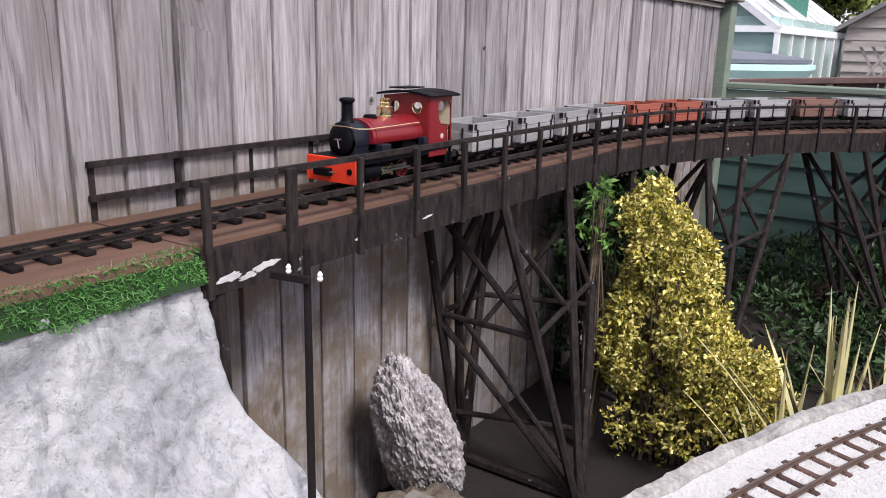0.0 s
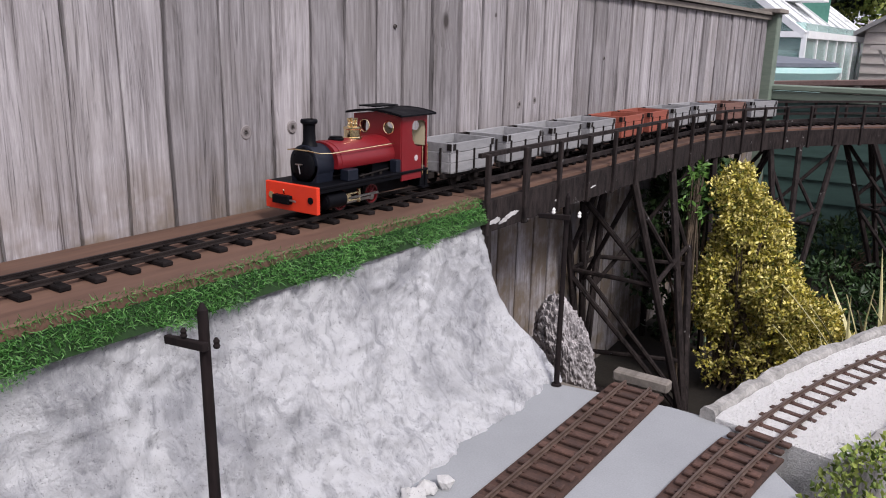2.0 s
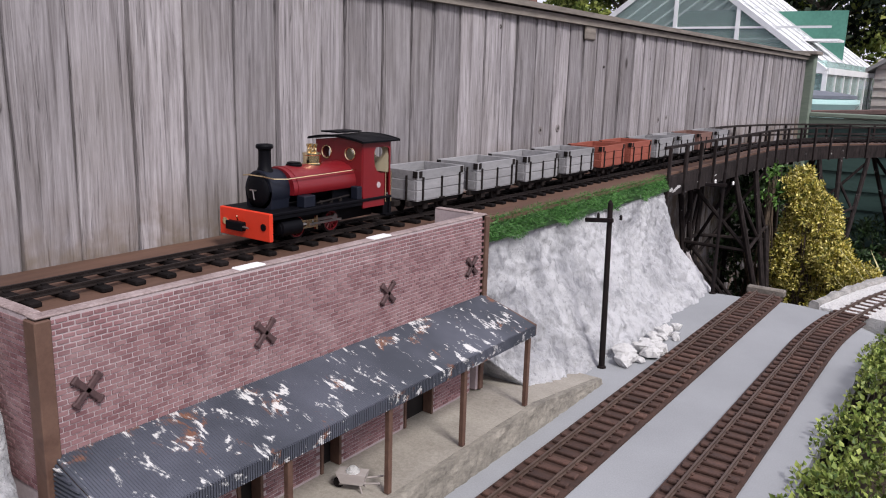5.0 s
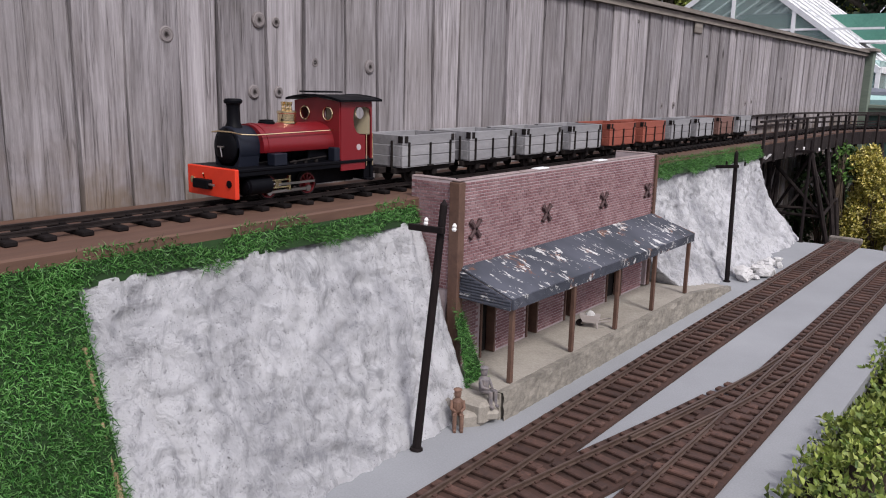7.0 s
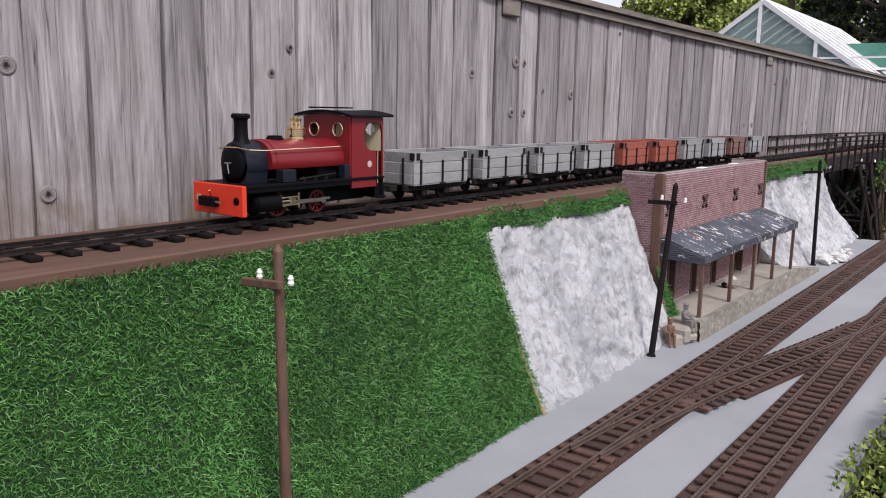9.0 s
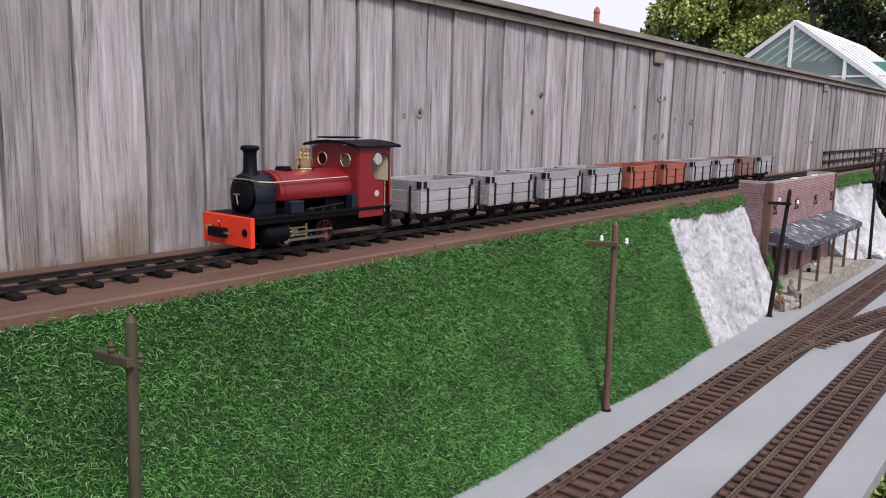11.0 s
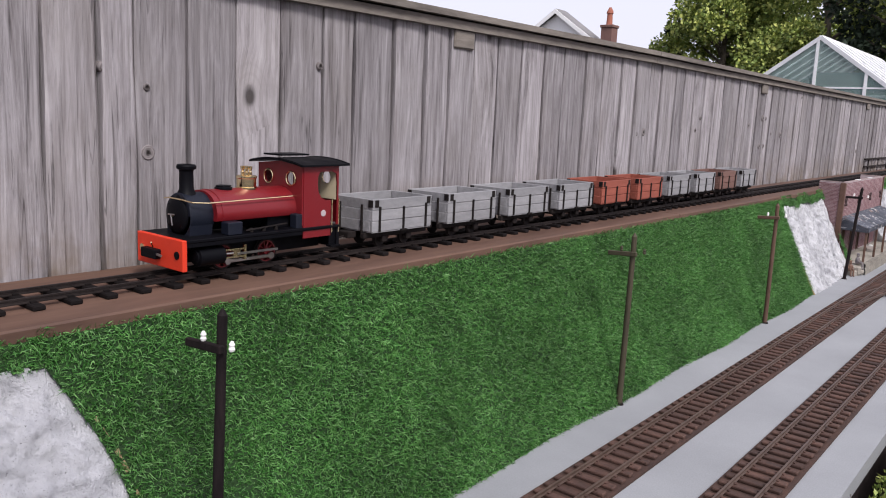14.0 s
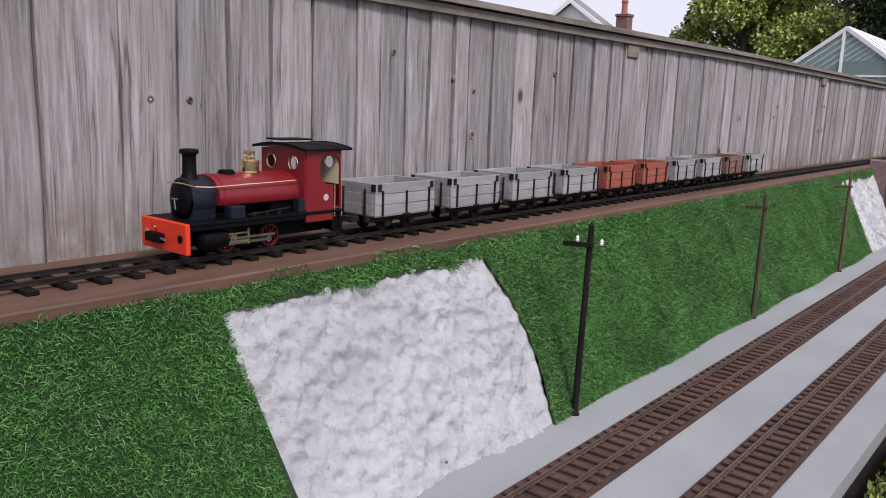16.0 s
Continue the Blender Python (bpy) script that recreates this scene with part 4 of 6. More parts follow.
    # bare patch where the paint has come off the girder's end
    for y0, z0, w, h in ((0.605, 0.484, 0.036, 0.012), (0.636, 0.481, 0.030, 0.009), (0.655, 0.487, 0.045, 0.010), (0.83, 0.490, 0.022, 0.005), (0.98, 0.494, 0.026, 0.004)):
        pr = random.Random(int(y0 * 1000))
        poly = [(y0 + w * (0.5 + 0.5 * math.cos(a) * pr.uniform(0.7, 1.1)), z0 + h * (0.5 + 0.5 * math.sin(a) * pr.uniform(0.5, 1.15)) + 0.10 * w * math.cos(a) * 0.5) for a in (2 * math.pi * i / 18 for i in range(18))]
        part("bare_patch", Geo().prism(poly, XT + near + 0.011, XT + near + 0.0126, axis=0), M_BARE, root, "bare grey wood where paint has peeled")
    # short bent near the bank and one between the towers
    for qf in (0.615, 1.80):
        for side in (near, far + 0.01):
            beam("leg", pt(qf, side, zc), pt(qf, side + (0.02 if side > 0 else 0), -0.10), 0.010)
    return root


viaduct()


# ---- station building ----
def brick_panel(wall, plane, u0, u1, z0, z1, axis, out, keep):
    """Courses of small bricks on a face. axis 0: the face looks along x, bricks run along y; axis 1 the other way. keep: how many become single parts."""
    bw, bh, j, t = 0.0112, 0.0047, 0.0013, 0.0008
    rng = random.Random(int(1000 * (u0 + z0) + 77))
    size = (t, bw - j, bh - j) if axis == 0 else (bw - j, t, bh - j)
    one = Geo().box((0, 0, 0), size, bev=0.0003).mesh("brick", M_BRICK)
    rest = Geo()
    row, z, made = 0, z1 - bh / 2, 0
    while z > z0 + bh / 2:
        u = u0 + (bw / 2 if row % 2 == 0 else bw)
        while u < u1 - bw / 2:
            o = plane + out * (t / 2 + rng.uniform(-0.0002, 0.0003))
            c = (o, u, z) if axis == 0 else (u, o, z)
            if made < keep:
                ob = new("brick", one)
                ob.parent = wall
                ob.location = c
                made += 1
            else:
                rest.box(c, size)
            u += bw
        z -= bh
        row += 1
    if rest.v:
        tagged(part("brickwork", rest, M_BRICK, wall, recalc=False), kind="stuff")


def station():
    root = thing("station_building", "model brick station with a rusty corrugated canopy and posts", "model building")
    XW, Y0, Y1, ZT = -0.600, -1.012, -0.348, 0.558
    wall = part("wall", Geo().box((XW - 0.006, (Y0 + Y1) / 2, (ZT + 0.415) / 2), (0.012, Y1 - Y0, ZT - 0.415)), M_MORTAR, root, "pinkish brick parapet wall")
    brick_panel(wall, XW, Y0 + 0.004, Y1 - 0.002, 0.43, ZT - 0.002, 0, 1, 300)
    # lower wall with its doorways
    XL = XW - 0.004
    doors = ((-0.945, -0.905), (-0.815, -0.78), (-0.69, -0.655), (-0.53, -0.465))
    spans, y = [], Y0
    for a, b in doors:
        spans.append((y, a))
        y = b
    spans.append((y, Y1 - 0.02))
    part("lintel", Geo().box((XL - 0.007, (Y0 + Y1) / 2, 0.4105), (0.012, Y1 - Y0 - 0.03, 0.052)), M_MORTAR, root)
    for a, b in spans:
        pier = part("wall_pier", Geo().box((XL - 0.007, (a + b) / 2, 0.335), (0.012, b - a, 0.098)), M_MORTAR, root)
        brick_panel(pier, XL - 0.001, a, b, 0.287, 0.384, 0, 1, 0)
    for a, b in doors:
        # A near-black panel closes each doorway; its colour is the shade inside.
        part("doorway", Geo().box((XL - 0.022, (a + b) / 2, 0.335), (0.012, b - a, 0.10)), M_DARK, root, "doorway filled by a panel painted dark as shade")
        for s in (a + 0.002, b - 0.002):
            part("door_frame", Geo().box((XL - 0.006, s, 0.335), (0.015, 0.004, 0.094)), M_BROWNPAINT, root)
    # end walls running back to the deck
    for ye, sgn in ((Y0, -1), (Y1, 1)):
        e = part("end_wall", Geo().prism([(XW - 0.0, ZT), (-0.684, ZT), (-0.684, 0.47), (XW - 0.03, 0.29), (XW - 0.0, 0.29)], ye - 0.012 * (sgn > 0), ye + 0.012 * (sgn < 0), axis=1), M_MORTAR, root)
        brick_panel(e, ye, -0.684, XW - 0.002, 0.40, ZT - 0.003, 1, sgn, 0)
    # coping on the three sides, chipped white in places
    part("coping", Geo().box((XW - 0.006, (Y0 + Y1) / 2, ZT + 0.001), (0.0135, Y1 - Y0 + 0.002, 0.0024), bev=0.0008), M_COPING, root, "pale chipped coping")
    for ye in (Y0 + 0.006, Y1 - 0.006):
        part("coping", Geo().box((-0.649, ye, ZT + 0.0012), (0.070, 0.0125, 0.0026), bev=0.0008), M_COPING, root)
    for y in (-0.79, -0.585):
        part("coping_patch", Geo().box((XW - 0.006, y, ZT + 0.0024), (0.0138, 0.034, 0.0024), bev=0.001), M_WHITE, root, "white filler patch")
    part("corner_strip", Geo().box((XW - 0.0055, Y0 + 0.004, 0.423), (0.018, 0.014, 0.268), bev=0.001), M_BROWNPAINT, root, "brown corner strip")
    part("corner_strip", Geo().box((XW - 0.001, Y1 - 0.0005, 0.423), (0.010, 0.010, 0.268), bev=0.001), M_BROWNPAINT, root)
    # cross-shaped tie plates
    for y in (-0.975, -0.778, -0.577, -0.387):
        g = Geo()
        for s in (-1, 1):
            m = pose(XW + 0.0035, y, 0.489, s * 44, 0, 0)
            g.box((0, 0, 0), (0.004, 0.006, 0.034), m, 0.001)
            for e in (-1, 1):
                g.box((0, 0, e * 0.0155), (0.0042, 0.008, 0.004), m, 0.001)
        part("tie_plate", g, M_XPLATE, root, "dark red cross-shaped tie plate")
    # corrugated canopy
    n, pitch = 227, 0.0029
    ya = Y0 + 0.006
    g = Geo()
    prof = [(XW + 0.001, 0.438), (XW + 0.045, 0.4235), (-0.511, 0.408)]
    vs, fs = [], []
    m = 2 * n + 1
    for layer in (0.0, -0.0018):
        for x, z in prof:
            for i in range(m):
                vs.append((x, ya + pitch * i / 2 - 0.0, z + layer + (0.0011 if i % 2 else 0.0)))
    k = len(prof)
    for layer in (0, 1):
        o = layer * k * m
        for r in range(k - 1):
            for i in range(m - 1):
                q = (o + r * m + i, o + r * m + i + 1, o + (r + 1) * m + i + 1, o + (r + 1) * m + i)
                fs.append(q if layer else q[::-1])
    fs += [((k - 1) * m + i, (k - 1) * m + i + 1, (2 * k - 1) * m + i + 1, (2 * k - 1) * m + i) for i in range(m - 1)]
    g.add(vs, fs)
    canopy = part("canopy", g, M_ROOF, root, "dark rusty corrugated sheet canopy", recalc=False)
    ye = ya + pitch * n
    g = Geo()
    i, y = 0, ya
    while y < ye - 0.001:
        g.box((-0.5095, y + 0.0012, 0.401), (0.0022, 0.0018, 0.015))
        y += 0.0029
    g.box((-0.5105, (ya + ye) / 2, 0.401), (0.0015, ye - ya, 0.014))
    part("valance", g, M_ROOF, canopy, "ribbed dark valance")
    g = Geo().prism([(XW, 0.435), (-0.512, 0.406), (-0.512, 0.392), (XW, 0.395)], ya - 0.002, ya, axis=1)
    for r in range(9):
        z = 0.397 + r * 0.0042
        x1 = min(-0.512, XW + (0.436 - z) / (0.436 - 0.406) * 0.088)
        g.box(((XW + x1) / 2, ya - 0.003, z), (max(x1 - XW, 0.004), 0.002, 0.002))
    part("end_panel", g, M_ROOF, canopy, "ribbed end panel")
    part("barge_board", Geo().prism([(XW, 0.437), (-0.51, 0.409), (-0.51, 0.393), (XW, 0.412)], ye, ye + 0.004, axis=1), M_BROWNPAINT, canopy, "brown barge board")
    for y in (-0.998, -0.826, -0.673, -0.522, -0.358):
        part("canopy_post", Geo().box((-0.515, y, 0.345), (0.0068, 0.0068, 0.115), bev=0.0008), M_BROWNPAINT, root)
    # platform with a ramp
    g = Geo().prism([(-1.04, ZB), (-1.04, 0.287), (-0.34, 0.287), (-0.11, 0.256), (-0.11, ZB)], -0.66, -0.503, axis=0)
    plat = part("platform", g, M_CONCRETE, root, "rough sandy concrete platform")
    rng = random.Random(21)
    # weathered front face with a crumbling lip
    ny, nz = 230, 6
    vs = []
    for j in range(nz + 1):
        for i in range(ny + 1):
            y = -1.038 + 0.92 * i / ny
            h = 0.2885 if y < -0.34 else 0.2885 - (y + 0.34) * 0.135
            n = noise.noise(Vector((y * 60, j * 0.9, 0))) + 0.6 * noise.noise(Vector((y * 170, j * 1.7, 3)))
            back = 0.010 if j == nz else 0.0
            vs.append((-0.4995 + 0.0022 * n + 0.004 * (1 - j / nz) - back, y, ZB - 0.002 + (h - ZB + 0.002) * min(1.0, j / (nz - 1)) + 0.0008 * n))
    face = Geo().add(vs, [(j * (ny + 1) + i, j * (ny + 1) + i + 1, (j + 1) * (ny + 1) + i + 1, (j + 1) * (ny + 1) + i) for j in range(nz) for i in range(ny)])
    part("platform_face", face, M_FACE, plat, "darker weathered platform face with a crumbling lip")
    # crumbled plaster lump at its end
    g = Geo()
    for i in range(14):
        c = Vector((rng.uniform(-0.575, -0.512), rng.uniform(-1.075, -1.03), rng.uniform(0.252, 0.275)))
        g.box((0, 0, 0), (rng.uniform(0.015, 0.034), rng.uniform(0.015, 0.03), rng.uniform(0.012, 0.026)), Matrix.Translation(c) @ pose(0, 0, 0, rng.uniform(-25, 25), rng.uniform(-25, 25), rng.uniform(0, 90)), 0.004)
    g.box((-0.538, -1.056, 0.2665), (0.066, 0.04, 0.033), bev=0.006)
    part("broken_end", g, M_CONCRETE, plat, "crumbling concrete lump")
    return root


station()


def figure(x, y, z, turn, mat, label):
    """A tiny seated painted figurine, as one plain shape."""
    g = Geo()
    m = pose(x, y, z, 0, 0, turn)
    g.lathe([(0.0055, 0), (0.0068, 0.004), (0.0075, 0.012), (0.0072, 0.019), (0.004, 0.0225), (0.0034, 0.0235), (0.0046, 0.026), (0.005, 0.0295), (0.0042, 0.033), (0.0062, 0.0338), (0.0048, 0.0355), (0.001, 0.037)], (0, 0, 0), n=10)
    for s in (-1, 1):
        g.rod((s * 0.004, -0.002, 0.003), (s * 0.0045, -0.017, 0.005), 0.0034, 0.003, 8)
        g.rod((s * 0.0045, -0.017, 0.006), (s * 0.0045, -0.018, -0.014), 0.003, 0.0026, 8)
        g.rod((s * 0.0045, -0.017, -0.013), (s * 0.0045, -0.0235, -0.0145), 0.0027, 0.002, 8)
        g.rod((s * 0.0072, 0, 0.019), (s * 0.0085, -0.005, 0.010), 0.0024, 0.002, 8)
        g.rod((s * 0.0085, -0.005, 0.010), (s * 0.003, -0.013, 0.0085), 0.002, 0.0017, 8)
    g.v = [tuple(m @ Vector(p)) for p in g.v]
    return tagged(part("figurine", g, mat, smooth=True), label, "figurine", group="seated figurines")


figure(-0.522, -1.050, 0.288, 80, M_FIG2, "tiny seated figurine in a blue-grey coat on the platform end")
figure(-0.535, -1.090, 0.266, 40, M_FIG1, "tiny seated figurine in a brown jacket beside the platform")


def stone(name, c, r, seed, mat, label, cat, group="", stretch=(1, 1, 0.8), turn=(0, 0, 0), rough=0.35, sub=2):
    bm = bmesh.new()
    bmesh.ops.create_icosphere(bm, subdivisions=sub, radius=1.0)
    for v in bm.verts:
        d = 1 + rough * noise.noise(v.co * 1.3 + Vector((seed * 7.7, 0, 0))) + rough * 0.5 * noise.noise(v.co * 3.1 + Vector((0, seed * 3.3, 0)))
        if sub > 3:
            d += 0.08 * noise.noise(v.co * 8) + 0.06 * noise.noise(v.co * 17) + 0.05 * noise.noise(v.co * 34)
        v.co = Vector((v.co.x * stretch[0], v.co.y * stretch[1], v.co.z * stretch[2])) * r * d
    me = bpy.data.meshes.new(name)
    bm.to_mesh(me)
    bm.free()
    me.materials.append(mat)
    ob = new(name, me)
    ob.matrix_basis = pose(*c, *turn)
    return tagged(ob, label, cat, group)


def rubble():
    rng = random.Random(12)
    for i in range(30):
        y = rng.gauss(0.115, 0.07)
        x = -0.53 + abs(rng.gauss(0.012, 0.02)) + 0.10 * max(0, 0.12 - y)
        x = min(x, -0.47)
        r = rng.uniform(0.008, 0.019) * (1.15 if y < 0.1 else 0.85)
        stone("rubble_stone", (x, y, ZB + r * 0.55), r, i, M_CHIP, "angular white stone chip at the cliff foot", "stone", "white stone chips", (1, rng.uniform(0.8, 1.25), rng.uniform(0.6, 0.9)), (0, 0, rng.uniform(0, 180)), 0.55, 1)


rubble()
stone("granite_boulder", (-0.755, 1.105, 0.055), 0.20, 3.0, M_GRANITE, "long speckled granite boulder leaning at the fence foot", "boulder", "", (0.33, 0.34, 1.0), (30, 4, 0), 0.16, 6)
stone("field_stone", (-0.68, 1.02, -0.06), 0.10, 5.0, M_BROWNROCK, "low rough brown field stone on the soil", "boulder", "", (0.9, 1.0, 0.8), (0, 0, 30), 0.3, 4)


def barrow():
    root = thing("wheelbarrow", "tiny pale wheelbarrow with a load on the platform", "wheelbarrow")
    g = Geo().prism([(-0.014, 0.010), (0.012, 0.010), (0.018, 0.022), (-0.017, 0.022)], -0.009, 0.009, axis=1)
    part("tray", g, M_CLAP, root)
    part("load", Geo().lathe([(0.009, 0), (0.008, 0.004), (0.004, 0.008), (0.001, 0.009)], (0, 0, 0.020), n=9), M_CHIP, root, "white load")
    part("wheel", Geo().lathe([(0.006, -0.001), (0.0065, 0), (0.006, 0.001)], (0.017, 0, 0.0065), (0, 1, 0), 14), M_IRON, root)
    for s in (-1, 1):
        part("handle", Geo().rod((0.015, s * 0.004, 0.0065), (-0.034, s * 0.009, 0.016), 0.0011, n=6), M_CLAP, root)
        part("leg", Geo().rod((-0.010, s * 0.008, 0.012), (-0.013, s * 0.008, 0.0), 0.0011, n=6), M_CLAP, root)
    root.matrix_basis = pose(-0.553, -0.69, 0.287, 0, 0, 205)


barrow()


# ---- telegraph poles ----
def pole(y, lean=(0, 0), mat=None, white=True, top=0.548, arm=0.026, x=-0.531, r=0.0055):
    mat = mat or M_POLE
    root = thing("telegraph_pole", "thin dark model telegraph pole with one cross-arm" if mat is M_POLE else "thin brown model telegraph pole with one cross-arm", "telegraph pole", "telegraph poles")
    h = top - ZB
    part("post", Geo().rod((0, 0, 0), (0, 0, h), r, r * 0.82, 12).lathe([(r * 0.82, 0), (0.001, 0.006)], (0, 0, h), n=12), mat, root, smooth=True)
    part("cross_arm", Geo().box((0.002, -0.006, h - 0.03), (2 * arm, 0.006, 0.0075), pose(0, 0, 0, 0, -4, 0), 0.0008), mat, root)
    for s in (-1, 1):
        g = Geo().lathe([(0.0022, 0), (0.003, 0.002), (0.0022, 0.004), (0.0028, 0.006), (0.0012, 0.009)], (s * arm * 0.8 + 0.002, -0.006, h - 0.0265), n=10)
        part("insulator", g, M_CERAMIC if white else mat, root, "white insulator" if white else "", smooth=True)
    part("foot", Geo().lathe([(0.0085, 0), (0.0075, 0.003), (0.004, 0.004)], (0, 0, 0), n=12), M_POLE, root)
    root.matrix_basis = pose(x, y, ZB, lean[0], lean[1], 0)


pole(0.606, (0, 0), top=0.548, r=0.0044)
pole(-0.046, (-0.5, -1.5), None, False, top=0.548)
pole(-1.178, (-5, 2.5), top=0.552)
pole(-2.014, (1, 0), M_POLE2, top=0.548)
pole(-2.815, (-1.0, 0), M_POLE3, False, top=0.545)
pole(-3.640, (-1.5, 0.5), top=0.552)



# ---- train ----
CRANK = []


def locomotive():
    """Origin on the rail top, half way along; y runs from the front (negative) to the rear."""
    root = thing("steam_locomotive", "red and black model saddle tank steam locomotive with brass dome", "locomotive")
    f = -0.1163

    def Y(d):
        return f + 0.93 * d
    beam = part("buffer_beam", Geo().box((0, Y(0.003), 0.026), (0.092, 0.006, 0.035), bev=0.0008), M_ORANGE, root, "bright orange-red buffer beam")
    part("coupling_block", Geo().box((-0.012, Y(-0.003), 0.023), (0.030, 0.010, 0.011), bev=0.001), M_BLACK, beam)
    part("coupling_pin", Geo().rod((0.004, Y(-0.006), 0.0235), (0.015, Y(-0.008), 0.0235), 0.0015, n=8), M_STEEL, beam)
    part("hook", Geo().rod((-0.010, Y(-0.002), 0.030), (-0.006, Y(-0.007), 0.036), 0.001, n=6), M_BRASS, beam, "brass hook")
    for x in (0.035, -0.035):
        part("buffer_hole", Geo().lathe([(0.0045, 0), (0.0045, 0.0012), (0.002, 0.0014)], (x, Y(0.0), 0.026), (0, -1, 0), 14), M_BLACK if x > 0 else M_BRASS, beam)
    part("footplate", Geo().box((0, Y(0.128), 0.0415), (0.092, 0.230, 0.004), bev=0.0008), M_BLACK, root)
    for s in (-1, 1):
        part("valance", Geo().box((s * 0.0435, Y(0.095), 0.0375), (0.003, 0.166, 0.005)), M_BLACK, root)
        part("frame", Geo().box((s * 0.013, Y(0.125), 0.026), (0.004, 0.219, 0.028)), M_BLACK, root)
    part("rear_beam", Geo().box((0, Y(0.250), 0.028), (0.09, 0.005, 0.030), bev=0.0008), M_BLACK, root)
    # smokebox and boiler
    zc = 0.0655
    sm = part("smokebox", Geo().lathe([(0.0245, 0), (0.0255, 0.001), (0.0255, 0.031), (0.0245, 0.032)], (0, Y(0.026), zc), (0, 1, 0), 36), M_SATIN, root, "satin blue-black smokebox", smooth=True)
    part("saddle", Geo().prism([(-0.022, 0.043), (0.022, 0.043), (0.0245, 0.066), (-0.0245, 0.066)], Y(0.026), Y(0.058), axis=1), M_SATIN, sm)
    door = part("smokebox_door", Geo().lathe([(0.0205, 0), (0.0205, 0.002), (0.019, 0.0035), (0.012, 0.0055), (0.001, 0.0065)], (0, Y(0.026), zc), (0, -1, 0), 32), M_BLACK, root, smooth=True)
    part("door_handle", Geo().rod((0, Y(0.0205), zc), (0, Y(0.016), zc), 0.0016, n=8).rod((-0.0005, Y(0.0165), zc + 0.001), (0.002, Y(0.0165), zc - 0.011), 0.0009, n=6).rod((-0.006, Y(0.0165), zc + 0.001), (0.006, Y(0.0165), zc + 0.0015), 0.0009, n=6), M_STEEL, door, "steel door handle")
    part("hinge", Geo().box((0, Y(0.0225), zc + 0.012), (0.026, 0.002, 0.0025)).box((0, Y(0.0225), zc - 0.012), (0.026, 0.002, 0.0025)), M_BLACK, door)
    part("boiler", Geo().rod((0, Y(0.055), 0.064), (0, Y(0.185), 0.064), 0.019, n=28), M_BLACK, root, smooth=True)
    part("firebox", Geo().box((0, Y(0.165), 0.055), (0.050, 0.04, 0.026), bev=0.002), M_BLACK, root)
    # saddle tank
    poly = []
    for i in range(25):
        a = math.pi * i / 24
        poly.append((0.033 * math.cos(a), 0.064 + 0.029 * math.sin(a) ** 0.85))
    poly = [(0.0305, 0.059)] + poly + [(-0.0305, 0.059)]
    tank = part("saddle_tank", Geo().prism(poly, Y(0.058), Y(0.184), axis=1), M_RED, root, "crimson saddle tank", smooth=True)
    part("tank_band", Geo().prism([(x * 1.018, z + 0.0006 * (z > 0.06)) for x, z in poly], Y(0.066), Y(0.068), axis=1), M_RED, tank, smooth=True)
    part("filler_cap", Geo().lathe([(0.0105, 0), (0.0105, 0.003), (0.009, 0.004), (0.009, 0.0055), (0.001, 0.006)], (0, Y(0.092), 0.0915), n=20), M_BLACK, tank, "black filler lid")
    part("chimney", Geo().lathe([(0.0125, -0.004), (0.0105, 0.000), (0.0082, 0.005), (0.0078, 0.024), (0.0085, 0.027), (0.0108, 0.028), (0.0112, 0.031), (0.0098, 0.033), (0.0075, 0.0333), (0.007, 0.026)], (0, Y(0.038), zc + 0.0245), n=24), M_BLACK, root, smooth=True)
    d = part("dome", Geo().lathe([(0.0135, 0), (0.0135, 0.002), (0.012, 0.003), (0.012, 0.0125), (0.0128, 0.0135), (0.0128, 0.0155), (0.011, 0.0165), (0.001, 0.0168)], (0, Y(0.128), 0.0915), n=24), M_BRASS, root, "polished brass dome cover", smooth=True)
    for x, y in ((-0.004, 0.125), (0.004, 0.125), (0.004, 0.131), (-0.004, 0.131)):
        part("safety_valve", Geo().lathe([(0.0022, 0), (0.0022, 0.004), (0.0015, 0.005), (0.0026, 0.009), (0.0026, 0.011), (0.0008, 0.0115)], (x, Y(y), 0.108), n=10), M_BRASS, d)
    # handrail round the tank
    pts = [Vector((0.034, Y(0.182), 0.0835)), Vector((0.034, Y(0.045), 0.0815)), Vector((0.028, Y(0.026), 0.0825)), Vector((0.012, Y(0.0225), 0.0845)), Vector((-0.012, Y(0.0225), 0.0845)), Vector((-0.028, Y(0.026), 0.0825)), Vector((-0.034, Y(0.045), 0.0815)), Vector((-0.034, Y(0.182), 0.0835))]
    g = Geo()
    for a, b in zip(pts, pts[1:]):
        g.rod(a, b, 0.0009, n=6)
    part("handrail", g, M_BRASS, root, "thin brass handrail", smooth=True)
    # cab
    zb, zt, hw, c0, c1 = 0.030, 0.120, 0.043, 0.184, 0.250
    cab = part("cab", Geo().ring_plate(0.0, hw, 0.046, zt, 0.022, 0.104, 0.0085, Y(c0), Y(c0 + 0.0025)).ring_plate(-hw, 0.0, 0.046, zt, -0.022, 0.104, 0.0085, Y(c0), Y(c0 + 0.0025)).prism([(-hw, zt), (hw, zt), (0, zt + 0.005)], Y(c0), Y(c0 + 0.0025), axis=1), M_RED, root, "crimson cab")
    part("rear_sheet", Geo().ring_plate(0.0, hw, 0.076, zt, 0.022, 0.104, 0.0085, Y(c1 - 0.0025), Y(c1)).ring_plate(-hw, 0.0, 0.076, zt, -0.022, 0.104, 0.0085, Y(c1 - 0.0025), Y(c1)).prism([(-hw, zt), (hw, zt), (0, zt + 0.005)], Y(c1 - 0.0025), Y(c1), axis=1), M_CREAM, cab, "cream inside face")
